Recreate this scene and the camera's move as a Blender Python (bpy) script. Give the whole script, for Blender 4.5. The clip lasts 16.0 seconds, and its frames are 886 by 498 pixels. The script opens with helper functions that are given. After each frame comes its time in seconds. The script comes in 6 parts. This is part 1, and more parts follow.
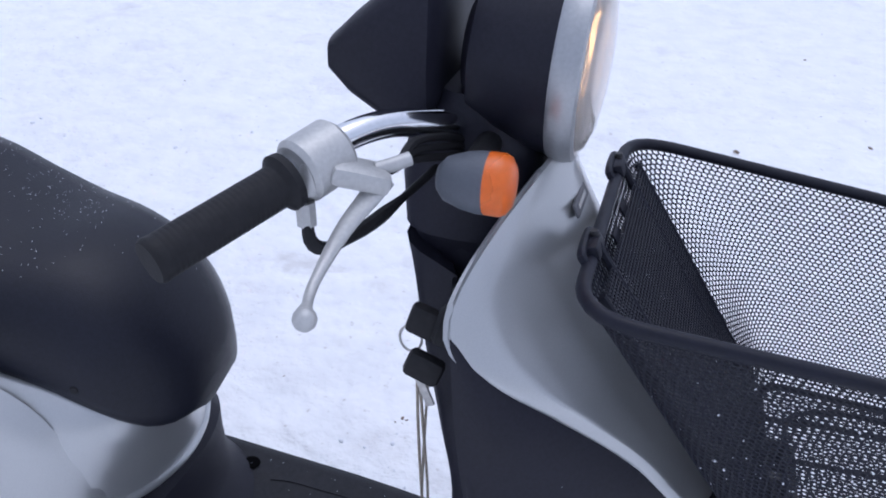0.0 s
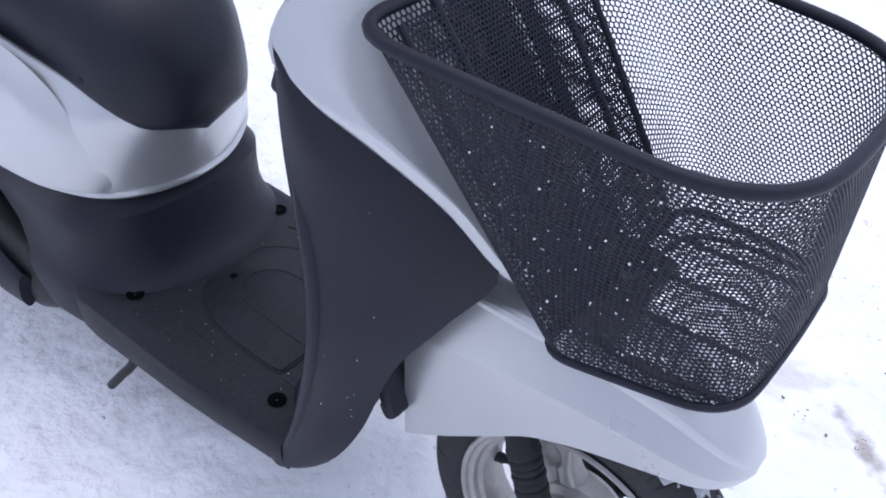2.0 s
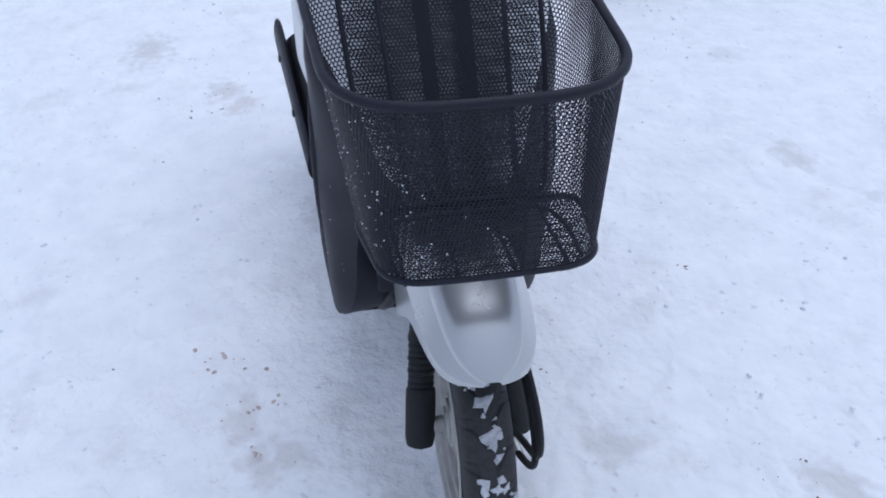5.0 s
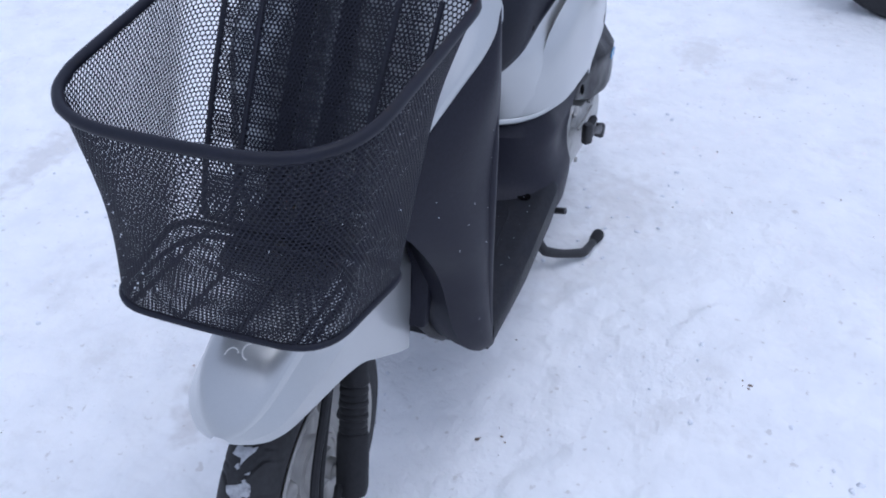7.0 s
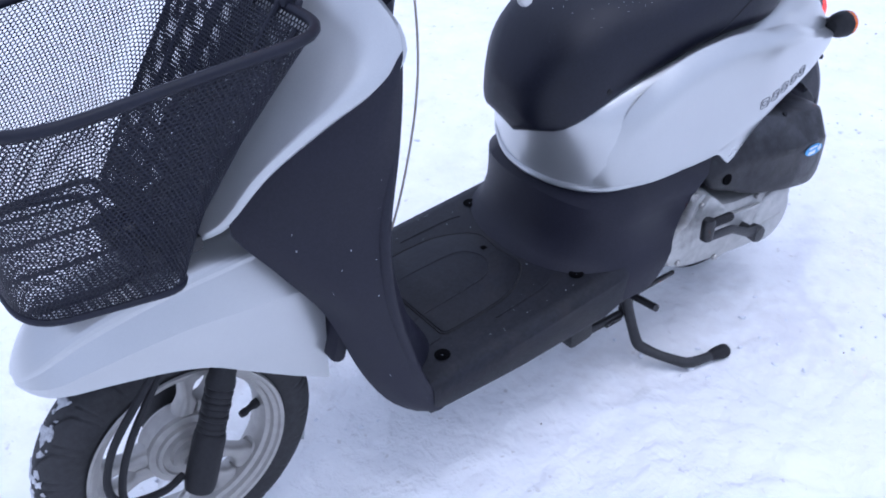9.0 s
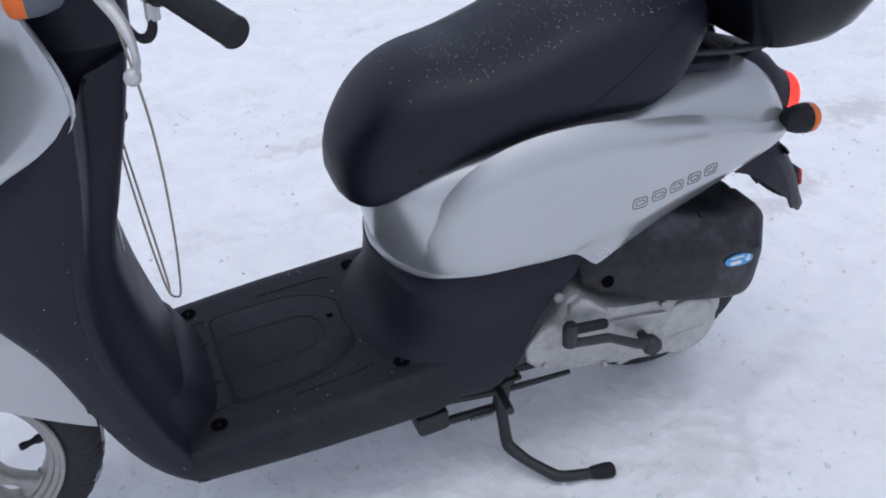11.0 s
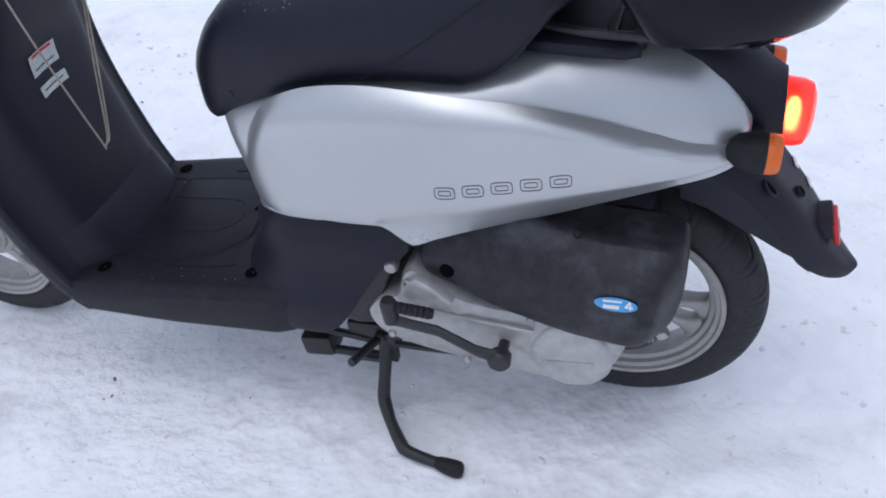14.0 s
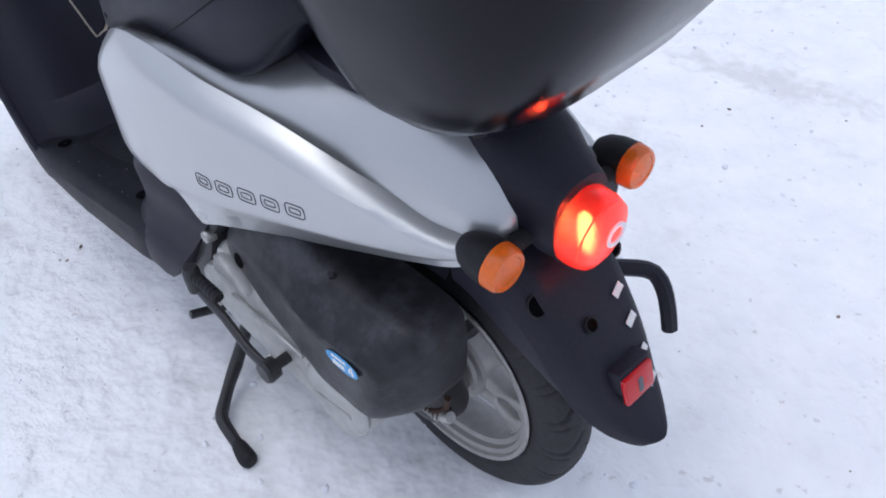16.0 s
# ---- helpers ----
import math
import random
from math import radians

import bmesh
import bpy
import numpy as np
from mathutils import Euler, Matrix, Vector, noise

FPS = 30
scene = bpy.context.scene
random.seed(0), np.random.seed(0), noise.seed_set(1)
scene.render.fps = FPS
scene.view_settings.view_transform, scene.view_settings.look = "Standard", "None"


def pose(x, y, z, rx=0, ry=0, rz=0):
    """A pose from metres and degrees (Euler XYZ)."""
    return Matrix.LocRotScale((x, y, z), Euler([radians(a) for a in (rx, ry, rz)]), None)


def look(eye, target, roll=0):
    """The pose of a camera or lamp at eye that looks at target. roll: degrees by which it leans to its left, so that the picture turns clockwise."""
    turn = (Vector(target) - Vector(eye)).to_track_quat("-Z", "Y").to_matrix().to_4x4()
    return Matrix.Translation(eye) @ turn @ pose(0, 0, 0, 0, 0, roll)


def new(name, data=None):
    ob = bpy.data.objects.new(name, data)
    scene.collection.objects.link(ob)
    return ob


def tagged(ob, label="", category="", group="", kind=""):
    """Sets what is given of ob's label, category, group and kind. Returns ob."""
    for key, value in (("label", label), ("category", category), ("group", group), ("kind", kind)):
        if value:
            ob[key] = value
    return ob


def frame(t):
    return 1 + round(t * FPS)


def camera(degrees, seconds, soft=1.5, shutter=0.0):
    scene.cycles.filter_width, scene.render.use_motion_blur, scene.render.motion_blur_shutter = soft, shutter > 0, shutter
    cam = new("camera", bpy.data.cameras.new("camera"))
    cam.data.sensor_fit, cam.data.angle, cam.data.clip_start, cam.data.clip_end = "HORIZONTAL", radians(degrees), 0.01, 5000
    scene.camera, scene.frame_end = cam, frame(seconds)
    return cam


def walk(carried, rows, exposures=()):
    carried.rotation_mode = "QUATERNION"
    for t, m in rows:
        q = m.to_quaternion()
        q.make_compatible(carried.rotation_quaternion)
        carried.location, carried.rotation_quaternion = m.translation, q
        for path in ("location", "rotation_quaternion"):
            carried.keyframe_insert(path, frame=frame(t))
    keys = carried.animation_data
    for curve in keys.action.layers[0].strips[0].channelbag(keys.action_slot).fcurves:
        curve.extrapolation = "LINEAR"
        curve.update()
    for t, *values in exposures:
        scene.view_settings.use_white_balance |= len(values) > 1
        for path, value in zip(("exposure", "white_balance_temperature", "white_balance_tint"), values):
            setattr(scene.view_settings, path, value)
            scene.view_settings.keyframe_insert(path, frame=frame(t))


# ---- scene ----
import functools

# Scooter frame: x ahead, y to its left, z up, rear axle over x = 0. The scooter leans on its side stand.
LEAN = 2.480
cam = camera(51.59, 16.0, soft=1.9)
PATH = [
    (0, (1.0440, -0.6925, 1.2165), (0.8149, 0.1309, 0.6972), 1.44),
    (0.5, (1.1166, -0.6972, 1.2033), (0.8341, 0.1026, 0.6738), 2.04),
    (1, (1.2354, -0.7298, 1.1918), (0.9040, 0.0526, 0.6645), 2.79),
    (1.5, (1.3405, -0.6911, 1.1655), (0.9784, 0.0430, 0.5910), 2.81),
    (2, (1.4499, -0.6194, 1.1462), (0.9788, -0.0007, 0.5175), 0.83),
    (2.5, (1.6190, -0.6098, 1.1565), (1.0798, -0.0589, 0.5195), -1.83),
    (3, (1.8144, -0.6413, 1.1762), (1.2068, -0.1569, 0.5467), -0.25),
    (3.5, (1.9975, -0.6223, 1.1752), (1.3075, -0.2008, 0.5868), -2.65),
    (3.7, (2.0841, -0.5594, 1.1906), (1.3552, -0.1960, 0.6102), -4.12),
    (4.75, (2.1850, -0.2180, 1.1790), (1.3500, -0.0600, 0.6130), -4.70),
    (5.8, (2.1466, 0.1588, 1.1625), (1.3136, 0.0876, 0.6139), -4.84),
    (6, (2.1427, 0.2441, 1.1664), (1.3218, 0.1313, 0.6065), -4.91),
    (6.5, (2.0314, 0.4233, 1.1780), (1.2479, 0.2439, 0.5830), -2.16),
    (7, (1.9400, 0.5012, 1.1647), (1.1678, 0.2184, 0.5957), -1.93),
    (7.5, (1.8367, 0.7009, 1.1873), (1.1422, 0.2319, 0.6416), -3.30),
    (8, (1.7153, 0.8192, 1.1912), (1.0769, 0.2954, 0.6273), -2.33),
    (8.2, (1.6441, 0.8512, 1.1809), (1.0221, 0.3090, 0.6159), -1.44),
    (10.3, (1.1182, 1.1467, 1.1277), (0.8302, 0.3337, 0.6216), -2.67),
    (10.5, (1.0300, 1.1409, 1.1433), (0.7412, 0.3315, 0.6319), -1.38),
    (11, (0.8558, 1.1792, 1.1490), (0.5545, 0.3871, 0.6182), -2.23),
    (11.5, (0.6620, 1.2805, 1.1566), (0.4393, 0.4639, 0.6240), -3.41),
    (12, (0.5181, 1.3121, 1.1597), (0.3278, 0.4883, 0.6256), -3.45),
    (12.5, (0.3272, 1.2788, 1.1351), (0.1984, 0.4666, 0.5661), -3.77),
    (13, (0.1841, 1.2268, 1.1200), (0.1765, 0.3935, 0.5672), -5.38),
    (13.5, (0.0005, 1.1463, 1.1320), (0.1826, 0.3598, 0.5418), -6.24),
    (14, (-0.1477, 1.0700, 1.1153), (0.1503, 0.3320, 0.5098), -8.43),
    (14.5, (-0.2635, 0.9407, 1.1005), (0.0595, 0.2084, 0.5010), -3.73),
    (15, (-0.3845, 0.8383, 1.0875), (0.0016, 0.1371, 0.4881), -4.67),
    (15.5, (-0.5450, 0.7471, 1.0913), (-0.0236, 0.1483, 0.4833), -3.96),
    (16, (-0.6247, 0.5981, 1.0697), (-0.0486, 0.0734, 0.4429), -3.68),
]
EXPOSURE = [(t, e, k, tint) for t, e, k, tint in ((0, -0.10, 5180, 10), (0.5, -0.02, 5180, 10), (1, -0.15, 5080, 11), (1.5, -0.1, 5150, 11), (2, 0.34, 5300, 12), (2.5, 0.62, 5500, 11), (3, 0.15, 5220, 13), (3.5, -0.05, 5220, 7), (5.8, -0.28, 5030, 6), (6.5, -0.26, 5030, 9), (7, -0.15, 5030, 8), (7.5, 0.15, 4820, 20), (8, 0.35, 4720, 18), (10.5, -0.14, 5400, 6), (11, -0.24, 5450, 7), (11.5, -0.05, 5350, 7), (12, 0.03, 5250, 6), (12.5, 0.06, 5200, 5), (13.5, -0.05, 5250, 6), (14.5, -0.07, 5400, 7), (16, -0.03, 5400, 7))]
walk(cam, [(t, look(eye, target, roll)) for t, eye, target, roll in PATH], EXPOSURE)

# ---------------------------------------------------------------- light
world = bpy.data.worlds.new("winter_sky")
scene.world = world
world.use_nodes = True
wn, wl = world.node_tree.nodes, world.node_tree.links
sky = wn.new("ShaderNodeTexSky")
sky.sky_type = "NISHITA"
sky.sun_disc = False
sky.sun_elevation, sky.sun_rotation = radians(78), radians(10)
sky.air_density, sky.dust_density, sky.ozone_density = 0.55, 7.0, 0.6
wn["Background"].inputs["Strength"].default_value = 0.15
# a closed cloud cover: the sky's own gradient, evened out by the cloud's pale grey
cloud = wn.new("ShaderNodeMix")
cloud.data_type = "RGBA"
cloud.inputs["Factor"].default_value = 0.55
cloud.inputs["B"].default_value = (6.2, 5.75, 5.9, 1)
wl.new(sky.outputs["Color"], cloud.inputs["A"])
wl.new(cloud.outputs["Result"], wn["Background"].inputs["Color"])
sun = new("sun", bpy.data.lights.new("sun", "SUN"))
sun.data.energy, sun.data.angle, sun.data.color = 0.2, radians(150), (1.0, 0.98, 0.96)
sun.matrix_world = look((0.4, 2.0, 10.0), (0, 0, 0))


# ---------------------------------------------------------------- materials
def material(name, base, rough=0.5, metal=0.0, spread=0.15, grain=200.0, bump=0.0, bump_scale=400.0, coarse=8.0, coat=0.0, spec=0.5, rough_spread=0.12):
    """A surface with two scales of variation in colour and gloss, and a fine relief."""
    m = bpy.data.materials.new(name)
    m.use_nodes = True
    n, l = m.node_tree.nodes, m.node_tree.links
    b = n["Principled BSDF"]
    tc = n.new("ShaderNodeTexCoord")
    big, small = n.new("ShaderNodeTexNoise"), n.new("ShaderNodeTexNoise")
    big.inputs["Scale"].default_value, big.inputs["Detail"].default_value = coarse, 5
    small.inputs["Scale"].default_value, small.inputs["Detail"].default_value = grain, 3
    for t in (big, small):
        l.new(tc.outputs["Object"], t.inputs["Vector"])
    mixed = n.new("ShaderNodeMath")
    mixed.operation = "ADD"
    l.new(big.outputs["Fac"], mixed.inputs[0])
    l.new(small.outputs["Fac"], mixed.inputs[1])
    ramp = n.new("ShaderNodeMapRange")
    ramp.inputs["From Min"].default_value, ramp.inputs["From Max"].default_value = 0.7, 1.3
    ramp.inputs["To Min"].default_value, ramp.inputs["To Max"].default_value = 1 - spread, 1 + spread
    l.new(mixed.outputs[0], ramp.inputs["Value"])
    tint = n.new("ShaderNodeVectorMath")
    tint.operation = "SCALE"
    tint.inputs[0].default_value = base
    l.new(ramp.outputs["Result"], tint.inputs["Scale"])
    l.new(tint.outputs["Vector"], b.inputs["Base Color"])
    gloss = n.new("ShaderNodeMapRange")
    gloss.inputs["From Min"].default_value, gloss.inputs["From Max"].default_value = 0.3, 0.7
    gloss.inputs["To Min"].default_value, gloss.inputs["To Max"].default_value = max(0.02, rough - rough_spread / 2), min(1, rough + rough_spread / 2)
    l.new(big.outputs["Fac"], gloss.inputs["Value"])
    l.new(gloss.outputs["Result"], b.inputs["Roughness"])
    b.inputs["Metallic"].default_value = metal
    b.inputs["Coat Weight"].default_value = coat
    b.inputs["Coat Roughness"].default_value = 0.09
    b.inputs["Specular IOR Level"].default_value = spec
    if bump:
        relief = n.new("ShaderNodeTexNoise")
        relief.inputs["Scale"].default_value, relief.inputs["Detail"].default_value = bump_scale, 3
        l.new(tc.outputs["Object"], relief.inputs["Vector"])
        bp = n.new("ShaderNodeBump")
        bp.inputs["Strength"].default_value, bp.inputs["Distance"].default_value = 1.0, bump
        l.new(relief.outputs["Fac"], bp.inputs["Height"])
        l.new(bp.outputs["Normal"], b.inputs["Normal"])
    return m


def bsdf(m):
    return m.node_tree.nodes["Principled BSDF"]


silver = material("silver_paint", (0.498, 0.509, 0.512), 0.32, 0.66, 0.06, 900, 0.00004, 1500, 6, coat=0.6)
black_plastic = material("black_plastic", (0.0130, 0.0131, 0.0222), 0.5, 0, 0.25, 300, 0.0002, 900, 7, spec=0.27, rough_spread=0.2)
floor_plastic = material("floor_plastic", (0.010, 0.0108, 0.0155), 0.55, 0, 0.5, 160, 0.0004, 500, 12, spec=0.27)
scuffed = material("scuffed_plastic", (0.013, 0.013, 0.016), 0.46, 0, 0.75, 60, 0.0004, 300, 14, spec=0.4, rough_spread=0.35)


def rub(m, pale, scale=9.0, low=0.52, high=0.72, most=0.6):
    """Pale rubbed and dusty patches over a surface."""
    n, l = m.node_tree.nodes, m.node_tree.links
    b = n["Principled BSDF"]
    under = b.inputs["Base Color"].links[0].from_socket
    tc = n.new("ShaderNodeTexCoord")
    t = n.new("ShaderNodeTexNoise")
    t.inputs["Scale"].default_value, t.inputs["Detail"].default_value, t.inputs["Roughness"].default_value = scale, 8, 0.68
    l.new(tc.outputs["Object"], t.inputs["Vector"])
    r = n.new("ShaderNodeMapRange")
    r.inputs["From Min"].default_value, r.inputs["From Max"].default_value, r.inputs["To Max"].default_value = low, high, most
    l.new(t.outputs["Fac"], r.inputs["Value"])
    mix = n.new("ShaderNodeMix")
    mix.data_type = "RGBA"
    l.new(r.outputs["Result"], mix.inputs["Factor"])
    l.new(under, mix.inputs["A"])
    mix.inputs["B"].default_value = (*pale, 1)
    l.new(mix.outputs["Result"], b.inputs["Base Color"])


rub(scuffed, (0.085, 0.088, 0.10))
rub(floor_plastic, (0.030, 0.026, 0.026), 14.0, 0.50, 0.75, 0.5)
vinyl = material("seat_vinyl", (0.0085, 0.0095, 0.0175), 0.42, 0, 0.3, 250, 0.0003, 700, 9, spec=0.31, rough_spread=0.2)
rubber = material("tyre_rubber", (0.020, 0.020, 0.022), 0.72, 0, 0.4, 120, 0.0005, 300, 20)
boot_rubber = material("black_rubber", (0.013, 0.013, 0.015), 0.62, 0, 0.3, 160, 0.0003, 300, 15, spec=0.3)
alloy = material("cast_alloy", (0.38, 0.37, 0.35), 0.46, 0.45, 0.13, 60, 0.0002, 500, 14, rough_spread=0.2)
engine_paint = material("engine_paint", (0.44, 0.44, 0.425), 0.48, 0.4, 0.16, 60, 0.0003, 300, 9, rough_spread=0.2)
rub(engine_paint, (0.11, 0.10, 0.09), 12.0, 0.56, 0.74, 0.55)
chrome = material("chrome", (0.75, 0.76, 0.78), 0.08, 1.0, 0.05, 300, 0, 1, 10, rough_spread=0.06)
lever_alloy = material("satin_alloy", (0.52, 0.52, 0.51), 0.46, 0.45, 0.09, 300, 0.0001, 600, 30, rough_spread=0.1)
steel = material("zinc_steel", (0.45, 0.44, 0.42), 0.4, 0.9, 0.25, 200, 0, 1, 20)
black_steel = material("black_painted_steel", (0.018, 0.018, 0.020), 0.45, 0, 0.4, 200, 0.0003, 400, 30)
rusty = material("rusty_steel", (0.055, 0.030, 0.022), 0.8, 0.2, 0.5, 120, 0.0005, 300, 40)
basket_steel = material("coated_mesh_steel", (0.0085, 0.0095, 0.0185), 0.5, 0, 0.25, 300, 0, 1, 30, spec=0.3)
case_plastic = material("top_case_plastic", (0.0045, 0.0045, 0.0080), 0.17, 0, 0.2, 300, 0.0001, 900, 6, spec=0.19, rough_spread=0.14)
grey_plastic = material("grey_plastic", (0.10, 0.11, 0.13), 0.5, 0, 0.1, 300, 0.0001, 800, 8)
rim_grey = material("headlamp_ring_paint", (0.42, 0.43, 0.44), 0.35, 0.7, 0.08, 300, 0, 1, 10)
cord_fibre = material("grey_cord", (0.34, 0.30, 0.24), 0.9, 0, 0.3, 400, 0.0003, 900, 60)
paper = material("label_paper", (0.58, 0.59, 0.57), 0.6, 0, 0.2, 200)
white_mark = material("white_paint_mark", (0.75, 0.75, 0.73), 0.6, 0, 0.12, 300)
sticker_blue = material("blue_sticker", (0.09, 0.30, 0.58), 0.4, 0, 0.25, 200)
letter_ink = material("dark_outline_ink", (0.10, 0.10, 0.11), 0.5, 0, 0.1, 200)
# near-black colour that stands in for the shade inside holes and recesses
hole_shade = material("hole_shade_black", (0.0015, 0.0015, 0.002), 0.85, 0, 0.3, 200, spec=0.05)
dirt = material("soil_and_grit", (0.22, 0.17, 0.13), 0.9, 0, 0.5, 150, 0.001, 200, 30)
pinkish = material("brick_crumb", (0.58, 0.49, 0.45), 0.9, 0, 0.4, 200, 0.001, 200, 30)
packed = material("packed_snow", (0.40, 0.41, 0.43), 0.6, 0, 0.35, 150, 0.0005, 300)
specks = material("snow_grain", (0.80, 0.82, 0.86), 0.6, 0, 0.1, 300)

amber = material("amber_lens", (0.90, 0.19, 0.015), 0.25, 0, 0.08, 200, 0.0004, 260)
bsdf(amber).inputs["Transmission Weight"].default_value = 0.25
red_lens = material("red_lens", (0.75, 0.012, 0.02), 0.18, 0, 0.06, 200, 0.0003, 260)
bsdf(red_lens).inputs["Transmission Weight"].default_value = 0.35
lit_red = material("lit_red_lens", (0.97, 0.10, 0.05), 0.24)
bsdf(lit_red).inputs["Emission Color"].default_value = (1.0, 0.03, 0.035, 1)
bsdf(lit_red).inputs["Emission Strength"].default_value = 0.14
bsdf(lit_red).inputs["Transmission Weight"].default_value = 0.8
bulb_glow = material("bulb_glow", (1, 0.5, 0.2), 0.4)
bsdf(bulb_glow).inputs["Emission Color"].default_value = (1.0, 0.66, 0.22, 1)
bsdf(bulb_glow).inputs["Emission Strength"].default_value = 130.0
# glow of the headlamp bulb, shared by its drawn reflections
bulb_and_reflection = material("bulb_and_reflection_glow", (1, 0.8, 0.5), 0.4)
bsdf(bulb_and_reflection).inputs["Emission Color"].default_value = (1.0, 0.50, 0.16, 1)
bsdf(bulb_and_reflection).inputs["Emission Strength"].default_value = 5.0
glass = bpy.data.materials.new("clear_glass")
glass.use_nodes = True
bsdf(glass).inputs["Transmission Weight"].default_value = 0.72
bsdf(glass).inputs["Base Color"].default_value = (0.86, 0.85, 0.83, 1)
bsdf(glass).inputs["Roughness"].default_value = 0.05
bsdf(glass).inputs["IOR"].default_value = 1.45
reflector_silver = material("reflector_silver", (0.85, 0.80, 0.74), 0.12, 1.0, 0.05, 100)


def snow_material():
    """Trodden snow: white with the grey-blue shade of hollows put into the colour, small ice grains and faint brown
    stains.
    """
    m = bpy.data.materials.new("trodden_snow")
    m.use_nodes = True
    n, l = m.node_tree.nodes, m.node_tree.links
    b = n["Principled BSDF"]
    tc = n.new("ShaderNodeTexCoord")

    def tex(scale, detail, rough=0.55):
        t = n.new("ShaderNodeTexNoise")
        t.inputs["Scale"].default_value, t.inputs["Detail"].default_value, t.inputs["Roughness"].default_value = scale, detail, rough
        l.new(tc.outputs["Object"], t.inputs["Vector"])
        return t

    mid, fine, grain, stain = tex(9, 6, 0.6), tex(27, 4, 0.5), tex(110, 3), tex(3.1, 8, 0.7)
    lumps, dents, fleck = tex(11, 2, 0.45), tex(27, 2, 0.45), tex(48, 3, 0.5)
    # crumbly patches: rough small lumps where a broad noise is high
    where, lump = tex(1.7, 3, 0.5), tex(42, 3, 0.6)
    gate = n.new("ShaderNodeMapRange")
    gate.inputs["From Min"].default_value, gate.inputs["From Max"].default_value = 0.42, 0.60
    l.new(where.outputs["Fac"], gate.inputs["Value"])
    crumb = n.new("ShaderNodeMath")
    crumb.operation = "MULTIPLY"
    l.new(lump.outputs["Fac"], crumb.inputs[0])
    l.new(gate.outputs["Result"], crumb.inputs[1])
    # scuffed streaks beside the scooter
    along = n.new("ShaderNodeMapping")
    along.inputs["Rotation"].default_value = (0, 0, radians(-72))
    along.inputs["Scale"].default_value = (16, 75, 1)
    l.new(tc.outputs["Object"], along.inputs["Vector"])
    streaks = n.new("ShaderNodeTexNoise")
    streaks.inputs["Scale"].default_value, streaks.inputs["Detail"].default_value = 1.0, 3
    l.new(along.outputs["Vector"], streaks.inputs["Vector"])
    spot = n.new("ShaderNodeMapping")
    spot.vector_type = "TEXTURE"
    spot.inputs["Location"].default_value, spot.inputs["Scale"].default_value = (0.70, 0.40, 0), (0.30, 0.28, 1)
    l.new(tc.outputs["Object"], spot.inputs["Vector"])
    away = n.new("ShaderNodeVectorMath")
    away.operation = "LENGTH"
    l.new(spot.outputs["Vector"], away.inputs[0])
    near = n.new("ShaderNodeMapRange")
    near.inputs["From Min"].default_value, near.inputs["From Max"].default_value = 0.5, 1.1
    near.inputs["To Min"].default_value, near.inputs["To Max"].default_value = 1.0, 0.0
    l.new(away.outputs["Value"], near.inputs["Value"])
    scratch = n.new("ShaderNodeMath")
    scratch.operation = "MULTIPLY"
    l.new(streaks.outputs["Fac"], scratch.inputs[0])
    l.new(near.outputs["Result"], scratch.inputs[1])
    # shade of small hollows as a grey-blue tone in the colour, spread by noise
    r1 = n.new("ShaderNodeValToRGB")
    r1.color_ramp.elements[0].position, r1.color_ramp.elements[0].color = 0.32, (0.86, 0.87, 0.885, 1)
    r1.color_ramp.elements[1].position, r1.color_ramp.elements[1].color = 0.62, (0.93, 0.935, 0.94, 1)
    l.new(mid.outputs["Fac"], r1.inputs["Fac"])
    r2 = n.new("ShaderNodeValToRGB")
    r2.color_ramp.elements[0].position, r2.color_ramp.elements[0].color = 0.55, (0, 0, 0, 1)
    r2.color_ramp.elements[1].position, r2.color_ramp.elements[1].color = 0.75, (1, 1, 1, 1)
    l.new(stain.outputs["Fac"], r2.inputs["Fac"])
    amount = n.new("ShaderNodeMath")
    amount.operation = "MULTIPLY"
    amount.inputs[1].default_value = 0.3
    l.new(r2.outputs["Color"], amount.inputs[0])
    # small grey-brown flecks
    r3 = n.new("ShaderNodeMapRange")
    r3.inputs["From Min"].default_value, r3.inputs["From Max"].default_value = 0.665, 0.73
    r3.inputs["To Min"].default_value, r3.inputs["To Max"].default_value = 0.0, 0.36
    l.new(fleck.outputs["Fac"], r3.inputs["Value"])
    both = n.new("ShaderNodeMath")
    both.operation = "MAXIMUM"
    l.new(amount.outputs[0], both.inputs[0])
    l.new(r3.outputs["Result"], both.inputs[1])
    total = both
    # brown blotches trodden into the snow: place, half-length, half-width, turn, strength
    for x, y, a, w, turn, strong in ((1.42, 0.525, 0.060, 0.014, -45, 1.3), (1.50, 0.33, 0.025, 0.018, 0, 0.8), (0.99, -0.335, 0.05, 0.03, 20, 0.5), (0.87, -0.37, 0.06, 0.03, 0, 0.4), (0.98, -0.285, 0.05, 0.03, 40, 0.45), (-0.74, -0.45, 0.09, 0.05, 10, 0.45), (-0.60, -0.39, 0.06, 0.05, 0, 0.45), (-1.21, -0.74, 0.14, 0.07, 0, 0.5), (1.08, 0.276, 0.05, 0.04, 60, 0.4), (1.25, 0.596, 0.07, 0.035, 30, 0.5), (0.21, 1.05, 0.07, 0.04, 0, 0.45), (0.25, -1.25, 0.22, 0.05, 5, 0.4), (-0.9, 0.35, 0.10, 0.06, 0, 0.3), (0.05, 0.28, 0.12, 0.08, 20, 0.3), (0.25, 0.12, 0.2, 0.12, 0, 0.25)):
        place = n.new("ShaderNodeMapping")
        place.vector_type = "TEXTURE"
        place.inputs["Location"].default_value = (x, y, 0)
